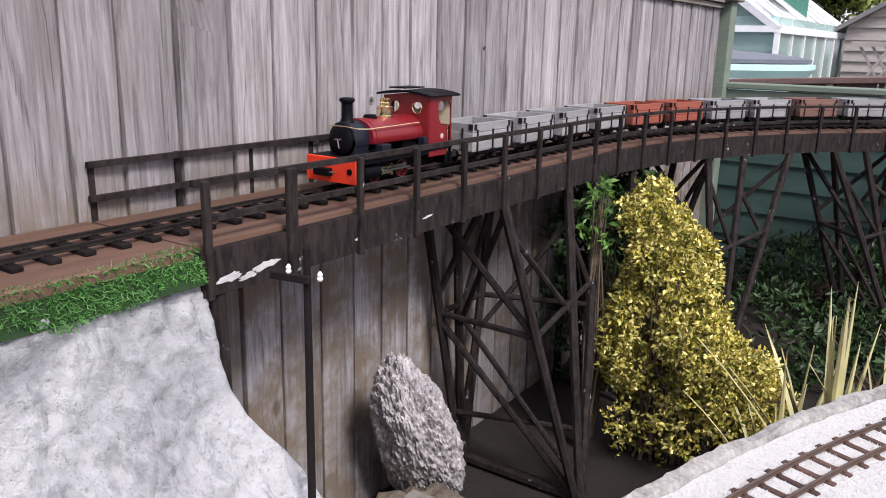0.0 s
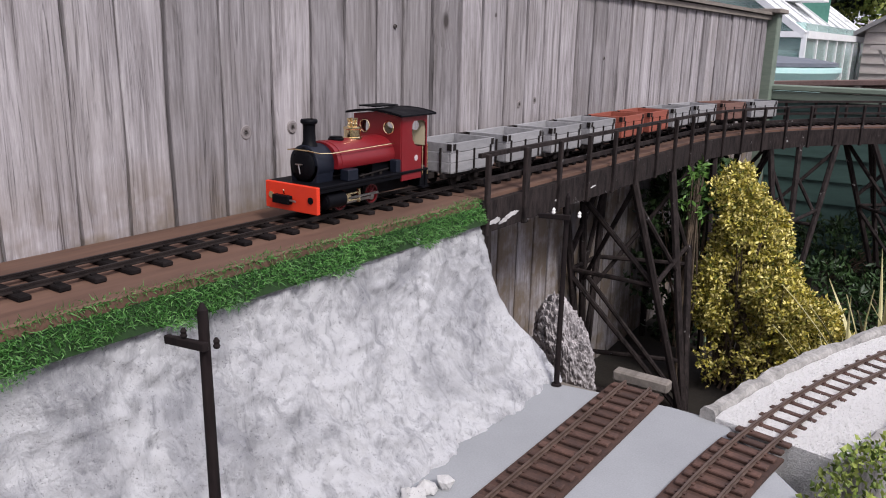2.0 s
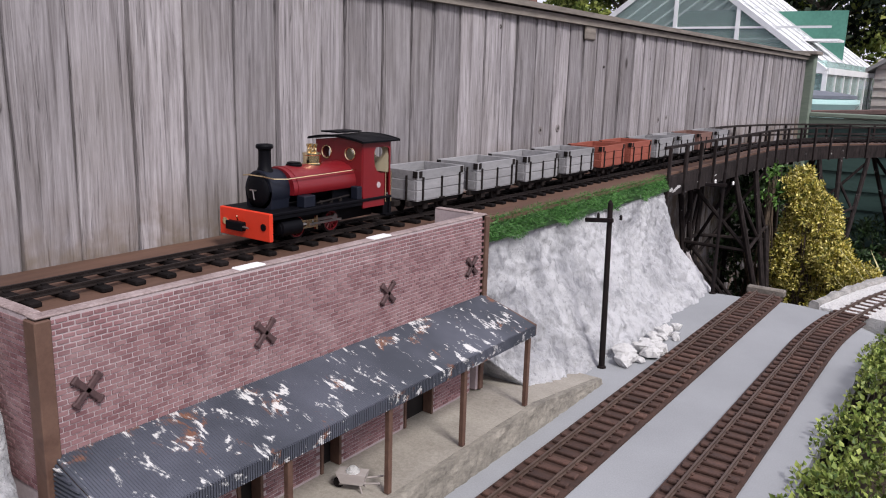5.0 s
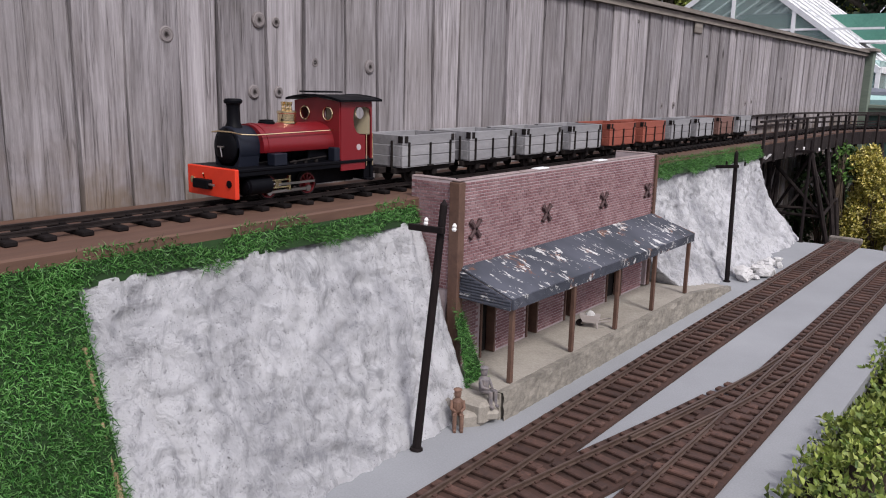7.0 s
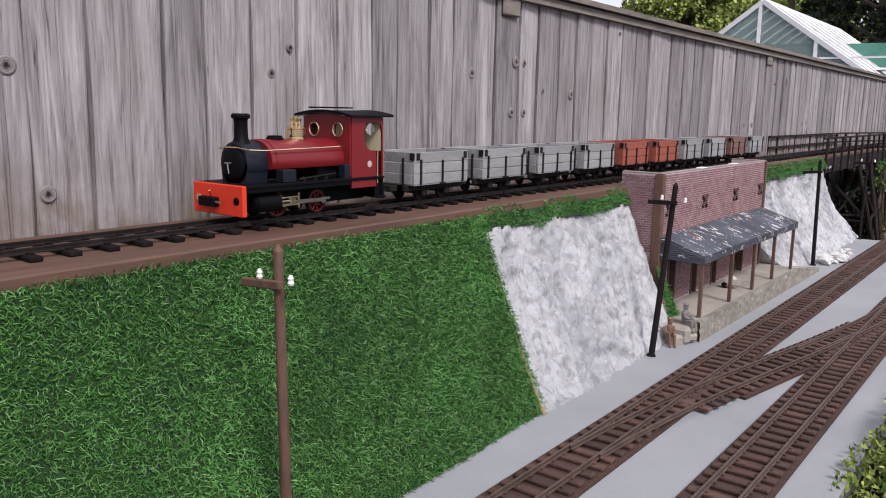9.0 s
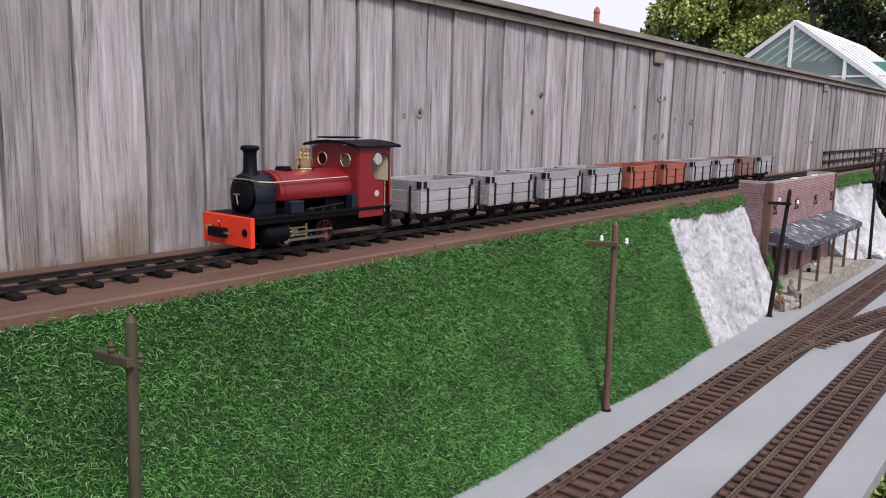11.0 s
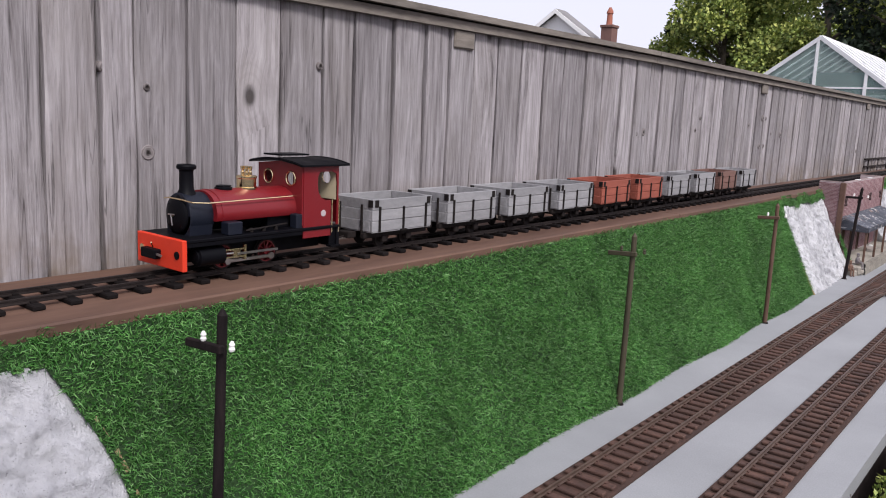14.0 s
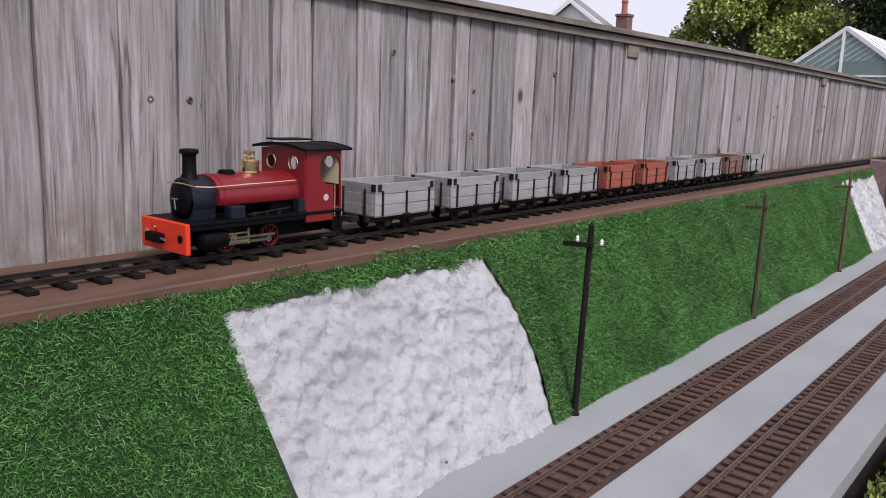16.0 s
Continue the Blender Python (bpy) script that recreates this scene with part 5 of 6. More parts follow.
    part("rear_sheet", Geo().ring_plate(0.0, hw, 0.046, zt, 0.022, 0.104, 0.0088, Y(c1 + 0.0002), Y(c1 + 0.0012)).ring_plate(-hw, 0.0, 0.046, zt, -0.022, 0.104, 0.0088, Y(c1 + 0.0002), Y(c1 + 0.0012)), M_RED, cab)
    for s in (-1, 1):
        cut = [(Y(c0 + 0.0025), zb), (Y(0.236), zb), (Y(0.236), 0.076), (Y(0.226), 0.0765), (Y(0.218), 0.080), (Y(0.213), 0.087), (Y(0.211), 0.098), (Y(0.212), 0.108), (Y(0.216), 0.113), (Y(0.238), 0.1135), (Y(0.246), 0.110), (Y(0.2475), 0.100), (Y(0.2475), zb + 0.008), (Y(0.250), zb + 0.008), (Y(0.250), zt), (Y(c0 + 0.0025), zt)]
        part("cab_side", Geo().prism(cut, s * hw - 0.001, s * hw + 0.001, axis=0), M_RED, cab)
        part("crest", Geo().lathe([(0.0042, 0), (0.0042, 0.0005), (0.001, 0.0006)], (s * (hw + 0.001), Y(0.222), 0.060), (s, 0, 0), 16), M_MORTAR, cab, "small round pale crest")
        part("cab_handrail", Geo().rod((s * (hw + 0.002), Y(0.2375), zb + 0.004), (s * (hw + 0.002), Y(0.2375), 0.078), 0.0008, n=6).rod((s * (hw + 0.002), Y(0.2505), zb + 0.004), (s * (hw + 0.002), Y(0.2505), 0.078), 0.0008, n=6), M_BRASS, cab)
        part("step", Geo().box((s * 0.043, Y(0.243), 0.016), (0.010, 0.016, 0.0025)).box((s * 0.041, Y(0.243), 0.028), (0.002, 0.014, 0.026)), M_BLACK, root)
        for y in (c0, c1):
            ring = Geo()
            n = 24
            for i in range(n):
                a, b = 2 * math.pi * i / n, 2 * math.pi * (i + 1) / n
                ring.rod((s * 0.022 + 0.0088 * math.cos(a), Y(y) - 0.0006, 0.104 + 0.0088 * math.sin(a)), (s * 0.022 + 0.0088 * math.cos(b), Y(y) - 0.0006, 0.104 + 0.0088 * math.sin(b)), 0.0009, n=6, caps=False)
            part("window_ring", ring, M_BRASS, cab, "brass window ring", smooth=True)
    roof = []
    for i in range(13):
        x = -0.051 + 0.102 * i / 12
        roof.append((x, zt + 0.0005 + 0.0058 * (1 - (x / 0.051) ** 2)))
    roof += [(x, z + 0.0022) for x, z in roof[::-1]]
    rf = part("cab_roof", Geo().prism(roof, Y(0.174), Y(0.264), axis=1), M_BLACK, root, "black curved cab roof")
    for y in (0.175, 0.262):
        part("roof_rib", Geo().prism([(x, z + 0.0008) for x, z in roof], Y(y), Y(y + 0.0018), axis=1), M_BLACK, rf)
    part("sliding_hatch", Geo().box((-0.018, Y(0.212), zt + 0.0118), (0.032, 0.05, 0.002)), M_BLACK, rf)
    part("backhead", Geo().box((0, Y(0.192), 0.068), (0.05, 0.010, 0.05), bev=0.003), M_BLACK, root)
    # fittings on the running board
    for s in (-1, 1):
        part("tool_box", Geo().box((s * 0.036, Y(0.077), 0.051), (0.015, 0.02, 0.015), bev=0.001), M_SATIN, root)
        part("sandbox", Geo().box((s * 0.037, Y(0.180), 0.052), (0.013, 0.010, 0.018), bev=0.001), M_SATIN, root)
        g = Geo().rod((s * 0.036, Y(0.098), 0.046), (s * 0.036, Y(0.165), 0.050), 0.0012, n=6)
        for y in (0.108, 0.128, 0.148):
            g.lathe([(0.0028, 0), (0.0028, 0.004), (0.001, 0.005)], (s * 0.034, Y(y), 0.0435), n=8)
        part("pipework", g, M_IRON, root)
        cyl = part("cylinder", Geo().lathe([(0.009, 0), (0.0105, 0.001), (0.0105, 0.034), (0.009, 0.035)], (s * 0.034, Y(0.026), 0.021), (0, 1, 0), 20), M_BLACK, root, smooth=True)
        part("cylinder_cover", Geo().lathe([(0.008, 0), (0.008, 0.002), (0.003, 0.003)], (s * 0.034, Y(0.026), 0.021), (0, -1, 0), 18), M_BLACK, cyl)
        part("slide_bar", Geo().box((s * 0.036, Y(0.078), 0.0255), (0.003, 0.036, 0.002)).box((s * 0.036, Y(0.078), 0.0165), (0.003, 0.036, 0.002)).box((s * 0.036, Y(0.096), 0.021), (0.004, 0.003, 0.018)), M_BRASS, root, "dull brass slide bars")
        # rods, carried round by the cranks
        g = Geo().box((0, 0, 0), (0.0022, 0.072, 0.0042), bev=0.0005)
        for y in (-0.0321, 0.0321):
            g.lathe([(0.0042, -0.0014), (0.0042, 0.0014)], (0, y, 0), (1, 0, 0), 14)
        rod = part("coupling_rod", g, M_STEEL, root, "bright steel coupling rod")
        CRANK.append((rod, "rod", s, Y(0.1085)))
        g = Geo().box((0, 0, 0), (0.003, 0.010, 0.009), bev=0.0006)
        ch = part("crosshead", g, M_BRASS, root, "dull brass crosshead")
        part("piston_rod", Geo().rod((0, -0.022, 0), (0, 0, 0), 0.0013, n=8).box((0.0012 * s, 0.030, -0.001), (0.0018, 0.060, 0.0028)), M_STEEL, ch)
        CRANK.append((ch, "head", s, Y(0.080)))
        for y in (0.074, 0.143):
            g = Geo()
            r = 0.0155
            g.lathe([(r - 0.0035, -0.002), (r + 0.0012, -0.002), (r + 0.0012, -0.0012), (r, -0.001), (r, 0.002), (r - 0.0035, 0.002), (r - 0.0035, -0.002)], (0, 0, 0), (1, 0, 0), 28)
            wh = part("wheel", g, M_IRON, root, smooth=True)
            g = Geo().lathe([(0.0045, -0.0022), (0.0045, 0.0026), (0.001, 0.003)], (0, 0, 0), (s, 0, 0), 16)
            for i in range(10):
                a = 2 * math.pi * i / 10
                g.rod((0, 0.003 * math.cos(a), 0.003 * math.sin(a)), (0, (r - 0.003) * math.cos(a), (r - 0.003) * math.sin(a)), 0.0011, n=6)
            g.rod((0, 0, 0.0065), (s * 0.006, 0, 0.0065), 0.0016, n=8)
            g.lathe([(r - 0.0036, -0.001), (r - 0.0022, -0.001), (r - 0.0022, 0.0021), (r - 0.0036, 0.0021), (r - 0.0036, -0.001)], (0, 0, 0), (s, 0, 0), 28)
            part("spokes", g, M_RED, wh, "red spokes and hub", smooth=True)
            CRANK.append((wh, "wheel", s, Y(y)))
    return root


def wagon(mat, label):
    """Origin on the rail top under the middle; a three-plank open wagon."""
    root = thing("slate_wagon", label, "wagon", "train of open wagons")
    L, W, z0, ph = 0.127, 0.084, 0.0245, 0.0155
    body = part("body", Geo().box((0, 0, z0 + 0.002), (W - 0.002, L - 0.002, 0.004)), mat, root)
    for s in (-1, 1):
        for k in range(3):
            z = z0 + 0.001 + ph * (k + 0.5)
            part("plank", Geo().box((s * (W / 2 - 0.002), 0, z), (0.004, L, ph - 0.0009), bev=0.0006), mat, body)
            part("plank", Geo().box((0, s * (L / 2 - 0.002), z), (W - 0.009, 0.004, ph - 0.0009), bev=0.0006), mat, body)
        zt = z0 + 3 * ph + 0.001
        for y in (-L / 2 + 0.002, L / 2 - 0.002):
            part("corner_plate", Geo().box((s * (W / 2 + 0.0003), y - math.copysign(0.006, y), zt - 0.0065), (0.0014, 0.007, 0.010)).box((s * (W / 2 - 0.004), y + math.copysign(0.0022, y), zt - 0.0065), (0.008, 0.0014, 0.010)), M_IRON, body, "black corner plate")
            part("strap", Geo().box((s * (W / 2 + 0.001), y - math.copysign(0.012, y), z0 + 0.019), (0.003, 0.0032, 0.036), bev=0.0006), M_IRON, body)
            part("strap", Geo().box((s * 0.022, y + math.copysign(0.003, y), z0 + 0.019), (0.0032, 0.003, 0.040), bev=0.0006), M_IRON, body)
        part("hinge", Geo().box((s * (W / 2 + 0.001), 0, z0 + 0.017), (0.0026, 0.0026, 0.036)).box((s * (W / 2 + 0.002), 0, z0 + 0.001), (0.003, 0.012, 0.0026)), M_IRON, body)
        part("sole_bar", Geo().box((s * 0.026, 0, 0.0195), (0.007, L + 0.008, 0.008), bev=0.0008), M_IRON, root)
        for y in (-0.026, 0.026):
            part("axle_box", Geo().box((s * 0.0295, y, 0.0125), (0.006, 0.011, 0.010), bev=0.0015), M_IRON, root)
            part("wheel", Geo().lathe([(0.009, -0.002), (0.0122, -0.002), (0.0122, -0.001), (0.0112, -0.0006), (0.0108, 0.002), (0.004, 0.0012), (0.003, 0.0025)], (s * GAUGE / 2, y, 0.011), (s, 0, 0), 22), M_IRON, root, smooth=True)
    for y in (-0.026, 0.026):
        part("axle", Geo().rod((-0.026, y, 0.011), (0.026, y, 0.011), 0.0016, n=8), M_IRON, root)
    for s in (-1, 1):
        part("buffer", Geo().box((0, s * (L / 2 + 0.008), 0.0195), (0.022, 0.016, 0.009), bev=0.001), M_IRON, root)
        part("coupling", Geo().rod((0.002, s * (L / 2 + 0.014), 0.018), (0.002, s * (L / 2 + 0.025), 0.016), 0.0012, n=6), M_IRON, root)
    return root


LOCO = locomotive()
GREY = wagon(M_WGREY, "grey planked open slate wagon with black corner plates")
RED = wagon(M_WRED, "rust-red planked open wagon with black ironwork")
BROWN = wagon(M_WBROWN, "faded brown planked open wagon with black ironwork")
I4 = Matrix.Identity(4)
G = [GREY] + [copy_thing(GREY, I4) for i in range(6)]
WAGONS = [G[0], G[1], G[2], G[3], RED, copy_thing(RED, I4), G[4], G[5], BROWN, G[6]]


# ---- plants ----
def leaves(name, pts, dirs, size, width, mat, parent, seed, curl=0.25, kind="stuff"):
    """Small folded leaves at the points, along the directions."""
    rng = np.random.default_rng(seed)
    n = len(pts)
    d = dirs / np.linalg.norm(dirs, axis=1)[:, None]
    side = np.cross(d, rng.normal(0, 1, (n, 3)))
    side /= np.linalg.norm(side, axis=1)[:, None]
    up = np.cross(side, d)
    L = (size * rng.uniform(0.6, 1.25, n))[:, None]
    w = L * width
    base = pts
    mid = pts + d * L * 0.5 - up * L * curl * 0.3
    tip = pts + d * L - up * L * curl
    V = np.stack([base, mid + side * w + up * w * 0.5, tip, mid - side * w + up * w * 0.5, mid], 1).reshape(-1, 3)
    i0 = np.arange(n) * 5
    loops = np.stack([i0, i0 + 1, i0 + 4, i0 + 1, i0 + 2, i0 + 4, i0 + 2, i0 + 3, i0 + 4, i0 + 3, i0, i0 + 4], 1).reshape(-1)
    me = bpy.data.meshes.new(name)
    me.vertices.add(len(V))
    me.vertices.foreach_set("co", V.reshape(-1))
    me.loops.add(len(loops))
    me.loops.foreach_set("vertex_index", loops)
    me.polygons.add(4 * n)
    me.polygons.foreach_set("loop_start", np.arange(4 * n) * 3)
    me.update(calc_edges=True)
    me.materials.append(mat)
    return tagged(part(name, me, None, parent), kind=kind)


def shrub(name, label, blobs, n, size, width, mat, seed, sprig=6, clumps=0, category="shrub"):
    """Leaves in sprigs over the shells of several lumps; blobs: (centre, radii, share)."""
    rng = np.random.default_rng(seed)
    root = thing(name, label, category)
    P, D = [], []
    core = blobs
    if clumps:
        r3 = random.Random(seed + 5)
        blobs = []
        for c, r, share in core:
            for i in range(clumps):
                v = Vector((r3.gauss(0, 1), r3.gauss(0, 1), r3.gauss(0, 1))).normalized()
                f = r3.uniform(0.28, 0.48)
                blobs.append(((c[0] + v.x * r[0] * 0.75, c[1] + v.y * r[1] * 0.75, c[2] + v.z * r[2] * 0.75), (r[0] * f, r[1] * f, r[2] * f), share / clumps))
    tot = sum(b[2] for b in blobs)
    for c, r, share in blobs:
        k = int(n * share / tot / sprig)
        u = rng.normal(0, 1, (k, 3))
        u /= np.linalg.norm(u, axis=1)[:, None]
        rad = rng.uniform(0.55, 1.0, k) ** 0.6 * (1 + 0.14 * np.sin(u[:, 0] * 7 + seed) * np.cos(u[:, 2] * 9))
        p = np.array(c) + u * rad[:, None] * np.array(r)
        out = u + np.array([0, 0, 0.55]) + rng.normal(0, 0.35, (k, 3))
        out /= np.linalg.norm(out, axis=1)[:, None]
        for j in range(sprig):
            P.append(p + out * size * 0.45 * j * rng.uniform(0.7, 1.1, (k, 1)) * 0.7)
            D.append(out * 0.55 + rng.normal(0, 0.62, (k, 3)))
    P, D = np.concatenate(P), np.concatenate(D)
    ok = P[:, 2] > -0.12
    leaves("leaves", P[ok], D[ok], size, width, mat, root, seed + 1)
    r2 = random.Random(seed)
    for c, r, share in core:
        for i in range(14):
            b = Vector((c[0] + r2.uniform(-0.3, 0.3) * r[0], c[1] + r2.uniform(-0.3, 0.3) * r[1], -0.10))
            e = Vector((c[0] + r2.uniform(-0.8, 0.8) * r[0], c[1] + r2.uniform(-0.8, 0.8) * r[1], c[2] + r2.uniform(0.0, 0.8) * r[2]))
            m = b.lerp(e, 0.5) + Vector((r2.uniform(-0.02, 0.02), r2.uniform(-0.02, 0.02), 0))
            part("stem", Geo().rod(b, m, 0.004, 0.003, 6).rod(m, e, 0.003, 0.001, 6), M_STEM, root)
    return root


shrub("golden_shrub", "bushy golden variegated evergreen shrub on the soil", [((-0.55, 1.62, 0.405), (0.06, 0.07, 0.075), 1.2), ((-0.50, 1.62, 0.31), (0.085, 0.09, 0.10), 1.8), ((-0.53, 1.60, 0.16), (0.085, 0.10, 0.13), 1.8), ((-0.43, 1.60, 0.12), (0.085, 0.10, 0.13), 1.8), ((-0.33, 1.60, 0.085), (0.085, 0.09, 0.10), 1.6), ((-0.50, 1.58, 0.0), (0.09, 0.10, 0.09), 0.25), ((-0.38, 1.58, 0.0), (0.10, 0.10, 0.09), 0.35)], 44000, 0.0115, 0.27, M_GOLD, 31, 6, 12)
shrub("dark_shrub", "dark green leafy shrub growing under the viaduct", [((-0.74, 1.86, 0.33), (0.10, 0.14, 0.13), 1.5), ((-0.74, 1.82, 0.08), (0.13, 0.15, 0.18), 1.5), ((-0.64, 1.58, 0.40), (0.03, 0.04, 0.05), 0.2)], 5200, 0.024, 0.28, M_DKLEAF, 41, 6, 8)
shrub("dark_shrub", "dark ferny shrub at the foot of the green fence", [((-0.42, 2.9, 0.0), (0.26, 0.16, 0.11), 1.5), ((-0.10, 2.85, 0.02), (0.24, 0.16, 0.13), 1.5), ((0.3, 2.8, 0.05), (0.3, 0.2, 0.18), 1.0), ((-0.45, 2.35, -0.05), (0.30, 0.30, 0.10), 1.4), ((-0.10, 2.25, -0.04), (0.28, 0.28, 0.12), 1.4)], 9500, 0.028, 0.2, M_DKLEAF, 43)
shrub("climbing_shoot", "bright green shoot climbing the trestle leg", [((-0.622, 1.52, 0.41), (0.016, 0.025, 0.07), 1.0)], 120, 0.022, 0.2, M_VINE, 47, 4)


def hedge():
    root = thing("low_hedge", "clipped small-leaved green hedge beside the board", "hedge")
    rng = np.random.default_rng(51)
    n = 70000
    y = rng.uniform(-3.6, 0.66, n)
    x = rng.uniform(-0.165, 0.20, n)
    wob = 0.035 * np.sin(y * 5.0 + 1.0) + 0.022 * np.sin(y * 13.0) + 0.012 * np.sin(y * 37)
    x = x + np.where(y > -1.9, 0.0, -0.01) + np.maximum(0, (y - 0.45)) * 0.25
    top = 0.262 + wob * 0.5 + 0.09 * np.clip((x + 0.14) / 0.2, 0, 1) ** 0.7 - 0.06 * np.clip((-1.5 - y) / 1.5, 0, 1)
    z = top - rng.exponential(0.018, n)
    keep = (x > -0.166 + wob * 0.5 + 0.03 * np.clip((-1.4 - y), 0, 1.2) / 1.2)
    P = np.stack([x, y, z], 1)[keep]
    D = np.array([-0.25, 0, 0.8]) + rng.normal(0, 0.75, (len(P), 3))
    leaves("leaves", P, D, 0.0098, 0.32, M_HEDGE, root, 52)
    # Solid block added so that gaps in the leaves show a shaded brown inside.
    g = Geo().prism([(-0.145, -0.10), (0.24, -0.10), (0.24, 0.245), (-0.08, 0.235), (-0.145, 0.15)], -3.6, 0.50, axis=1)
    part("shade_core", g, M_STEM, root, "solid brown block added as the hedge's shaded inside")
    r2 = random.Random(9)
    g = Geo()
    for i in range(500):
        yy, xx = r2.uniform(-3.5, 0.6), r2.uniform(-0.12, 0.1)
        b = Vector((xx, yy, 0.18))
        e = b + Vector((r2.uniform(-0.03, 0.02), r2.uniform(-0.03, 0.03), r2.uniform(0.05, 0.10)))
        g.rod(b, e, 0.0011, 0.0006, 5)
    tagged(part("twigs", g, M_STEM, root), kind="stuff")


hedge()


def spiky_plant(x, y, z, n, seed, h):
    root = thing("striped_spiky_plant", "straw-coloured striped sword-leaved plant", "plant")
    rng = random.Random(seed)
    for i in range(n):
        a = rng.uniform(0, 2 * math.pi)
        tilt = rng.uniform(0.04, 0.55)
        L = h * rng.uniform(0.6, 1.0)
        w = rng.uniform(0.006, 0.010)
        d = Vector((math.cos(a), math.sin(a), 0))
        s = Vector((-d.y, d.x, 0))
        vs, fs = [], []
        for k in range(7):
            t = k / 6
            p = Vector((x, y, z)) + d * (L * (tilt * t + 0.25 * tilt * t * t)) + Vector((0, 0, L * (t - 0.25 * tilt * t * t)))
            ww = w * (1 - t ** 2.2) * (0.55 + 0.45 * min(1, t * 4)) + 0.0003
            vs += [p - s * ww + d * 0.002 * (1 - t), p - d * 0.002, p + s * ww + d * 0.002 * (1 - t)]
        for k in range(6):
            fs += [(3 * k, 3 * k + 1, 3 * k + 4, 3 * k + 3), (3 * k + 1, 3 * k + 2, 3 * k + 5, 3 * k + 4)]
        part("leaf", Geo().add(vs, fs), M_SPIKE, root, recalc=False)


spiky_plant(-0.155, 1.52, -0.095, 24, 3, 0.46)
spiky_plant(-0.06, 1.58, -0.095, 18, 5, 0.40)
spiky_plant(-0.225, 1.48, -0.095, 9, 7, 0.38)


# ---- beyond the fences ----
def greenhouse():
    root = thing("greenhouse", "white-framed glass greenhouse with whitewashed roof panes", "greenhouse")
    xa, hw, ze, za, y0, y1 = -2.41, 1.20, 0.87, 1.74, 5.5, 8.7
    xl, xr = xa - hw, xa + hw

    def bar(p, q, r=0.02, mat=None):
        p, q = Vector(p), Vector(q)
        part("frame_bar", Geo().rod(p, q, r, r, 4), mat or M_WHITE, root)
    for y in (y0, y1):
        bar((xl, y, ze), (xa, y, za), 0.03)
        bar((xr, y, ze), (xa, y, za), 0.03)
        bar((xl, y, ze), (xr, y, ze), 0.028)
        for x in (xl, xa - 0.02, xa + 0.5, xr):
            bar((x, y, -0.10), (x, y, ze + (za - ze) * (1 - abs(x - xa) / hw)), 0.022)
    bar((xa + 0.35, y0, ze), (xr - 0.1, y0, 0.35), 0.02)
    bar((xl, y0, ze + 0.33), (xr, y0, ze + 0.33), 0.012)
    bar((xa, y0, za), (xa, y1, za), 0.03)
    bar((xr, y0, ze), (xr, y1, ze), 0.035)
    bar((xl, y0, ze), (xl, y1, ze), 0.035)
    n = 8
    for i in range(n + 1):
        y = y0 + (y1 - y0) * i / n
        bar((xr, y, ze), (xa, y, za), 0.018)
        bar((xl, y, ze), (xa, y, za), 0.018)
        bar((xr, y, -0.10), (xr, y, ze), 0.02)
        if i < n:
            ya, yb = y + 0.02, y0 + (y1 - y0) * (i + 1) / n - 0.02
            g = Geo().add([(xr, ya, ze), (xr, yb, ze), (xa, yb, za), (xa, ya, za)], [(0, 1, 2, 3)])
            part("roof_pane", g, M_WHITEWASH, root, "whitewashed streaky glass pane", recalc=False)
            g = Geo().add([(xl, ya, ze), (xl, yb, ze), (xa, yb, za), (xa, ya, za)], [(3, 2, 1, 0)])
            part("roof_pane", g, M_WHITEWASH, root, recalc=False)
            part("wall_pane", Geo().box((xr, (ya + yb) / 2, 0.42), (0.006, yb - ya, 1.05)), M_GLASS, root)
    bar((xr, y0, 0.45), (xr, y1, 0.45), 0.015)
    part("gable_pane", Geo().add([(xl, y0, ze), (xr, y0, ze), (xa, y0, za)], [(0, 1, 2)]), M_GLASS, root, recalc=False)
    part("wall_pane", Geo().box((xa, y0 + 0.01, 0.41), (2 * hw, 0.006, 1.08)), M_GLASS, root)
    part("back_screen", Geo().box((xa, y0 + 1.6, 0.7), (2 * hw - 0.3, 0.02, 1.5)), M_NET, root, "green shade netting inside")
    part("bench", Geo().box((xa + 0.3, y0 + 0.9, 0.75), (1.5, 0.5, 0.03)).box((xa + 0.3, y0 + 1.1, 1.15), (1.6, 0.3, 0.02)), M_WHITE, root, "white staging shelf")


def whitewash():
    k = Nodes("whitewashed_glass")
    v = k.coords("world", (1, 0.5, 1)).outputs[0]
    a = k.noise(v, 5.0, 5.0, 0.7, 0.6)
    col = k.mix(k.ramp(a, [(0.56, 0.0), (0.62, 1.0)]), (0.78, 0.78, 0.79), (0.16, 0.19, 0.20))
    return k.done(col, 0.4)


M_WHITEWASH = whitewash()
M_NET = plain("green_netting", (0.05, 0.16, 0.12), (0.10, 0.26, 0.20), 0.9, big=4, fine=50, space="world")
greenhouse()


def pool():
    root = thing("garden_pool", "round aqua above-ground pool with a grey cover", "pool")
    c = (-1.60, 4.8, -0.10)
    part("pool_wall", Geo().lathe([(0.72, 0), (0.72, 0.70), (0.75, 0.74), (0.75, 0.765), (0.70, 0.775)], c, n=40), M_POOL, root, smooth=True)
    part("cover", Geo().lathe([(0.73, 0.775), (0.73, 0.795), (0.60, 0.815), (0.33, 0.835), (0.22, 0.85), (0.05, 0.86)], c, n=28), M_COVER, root, "slate-grey folded cover", smooth=True)


pool()


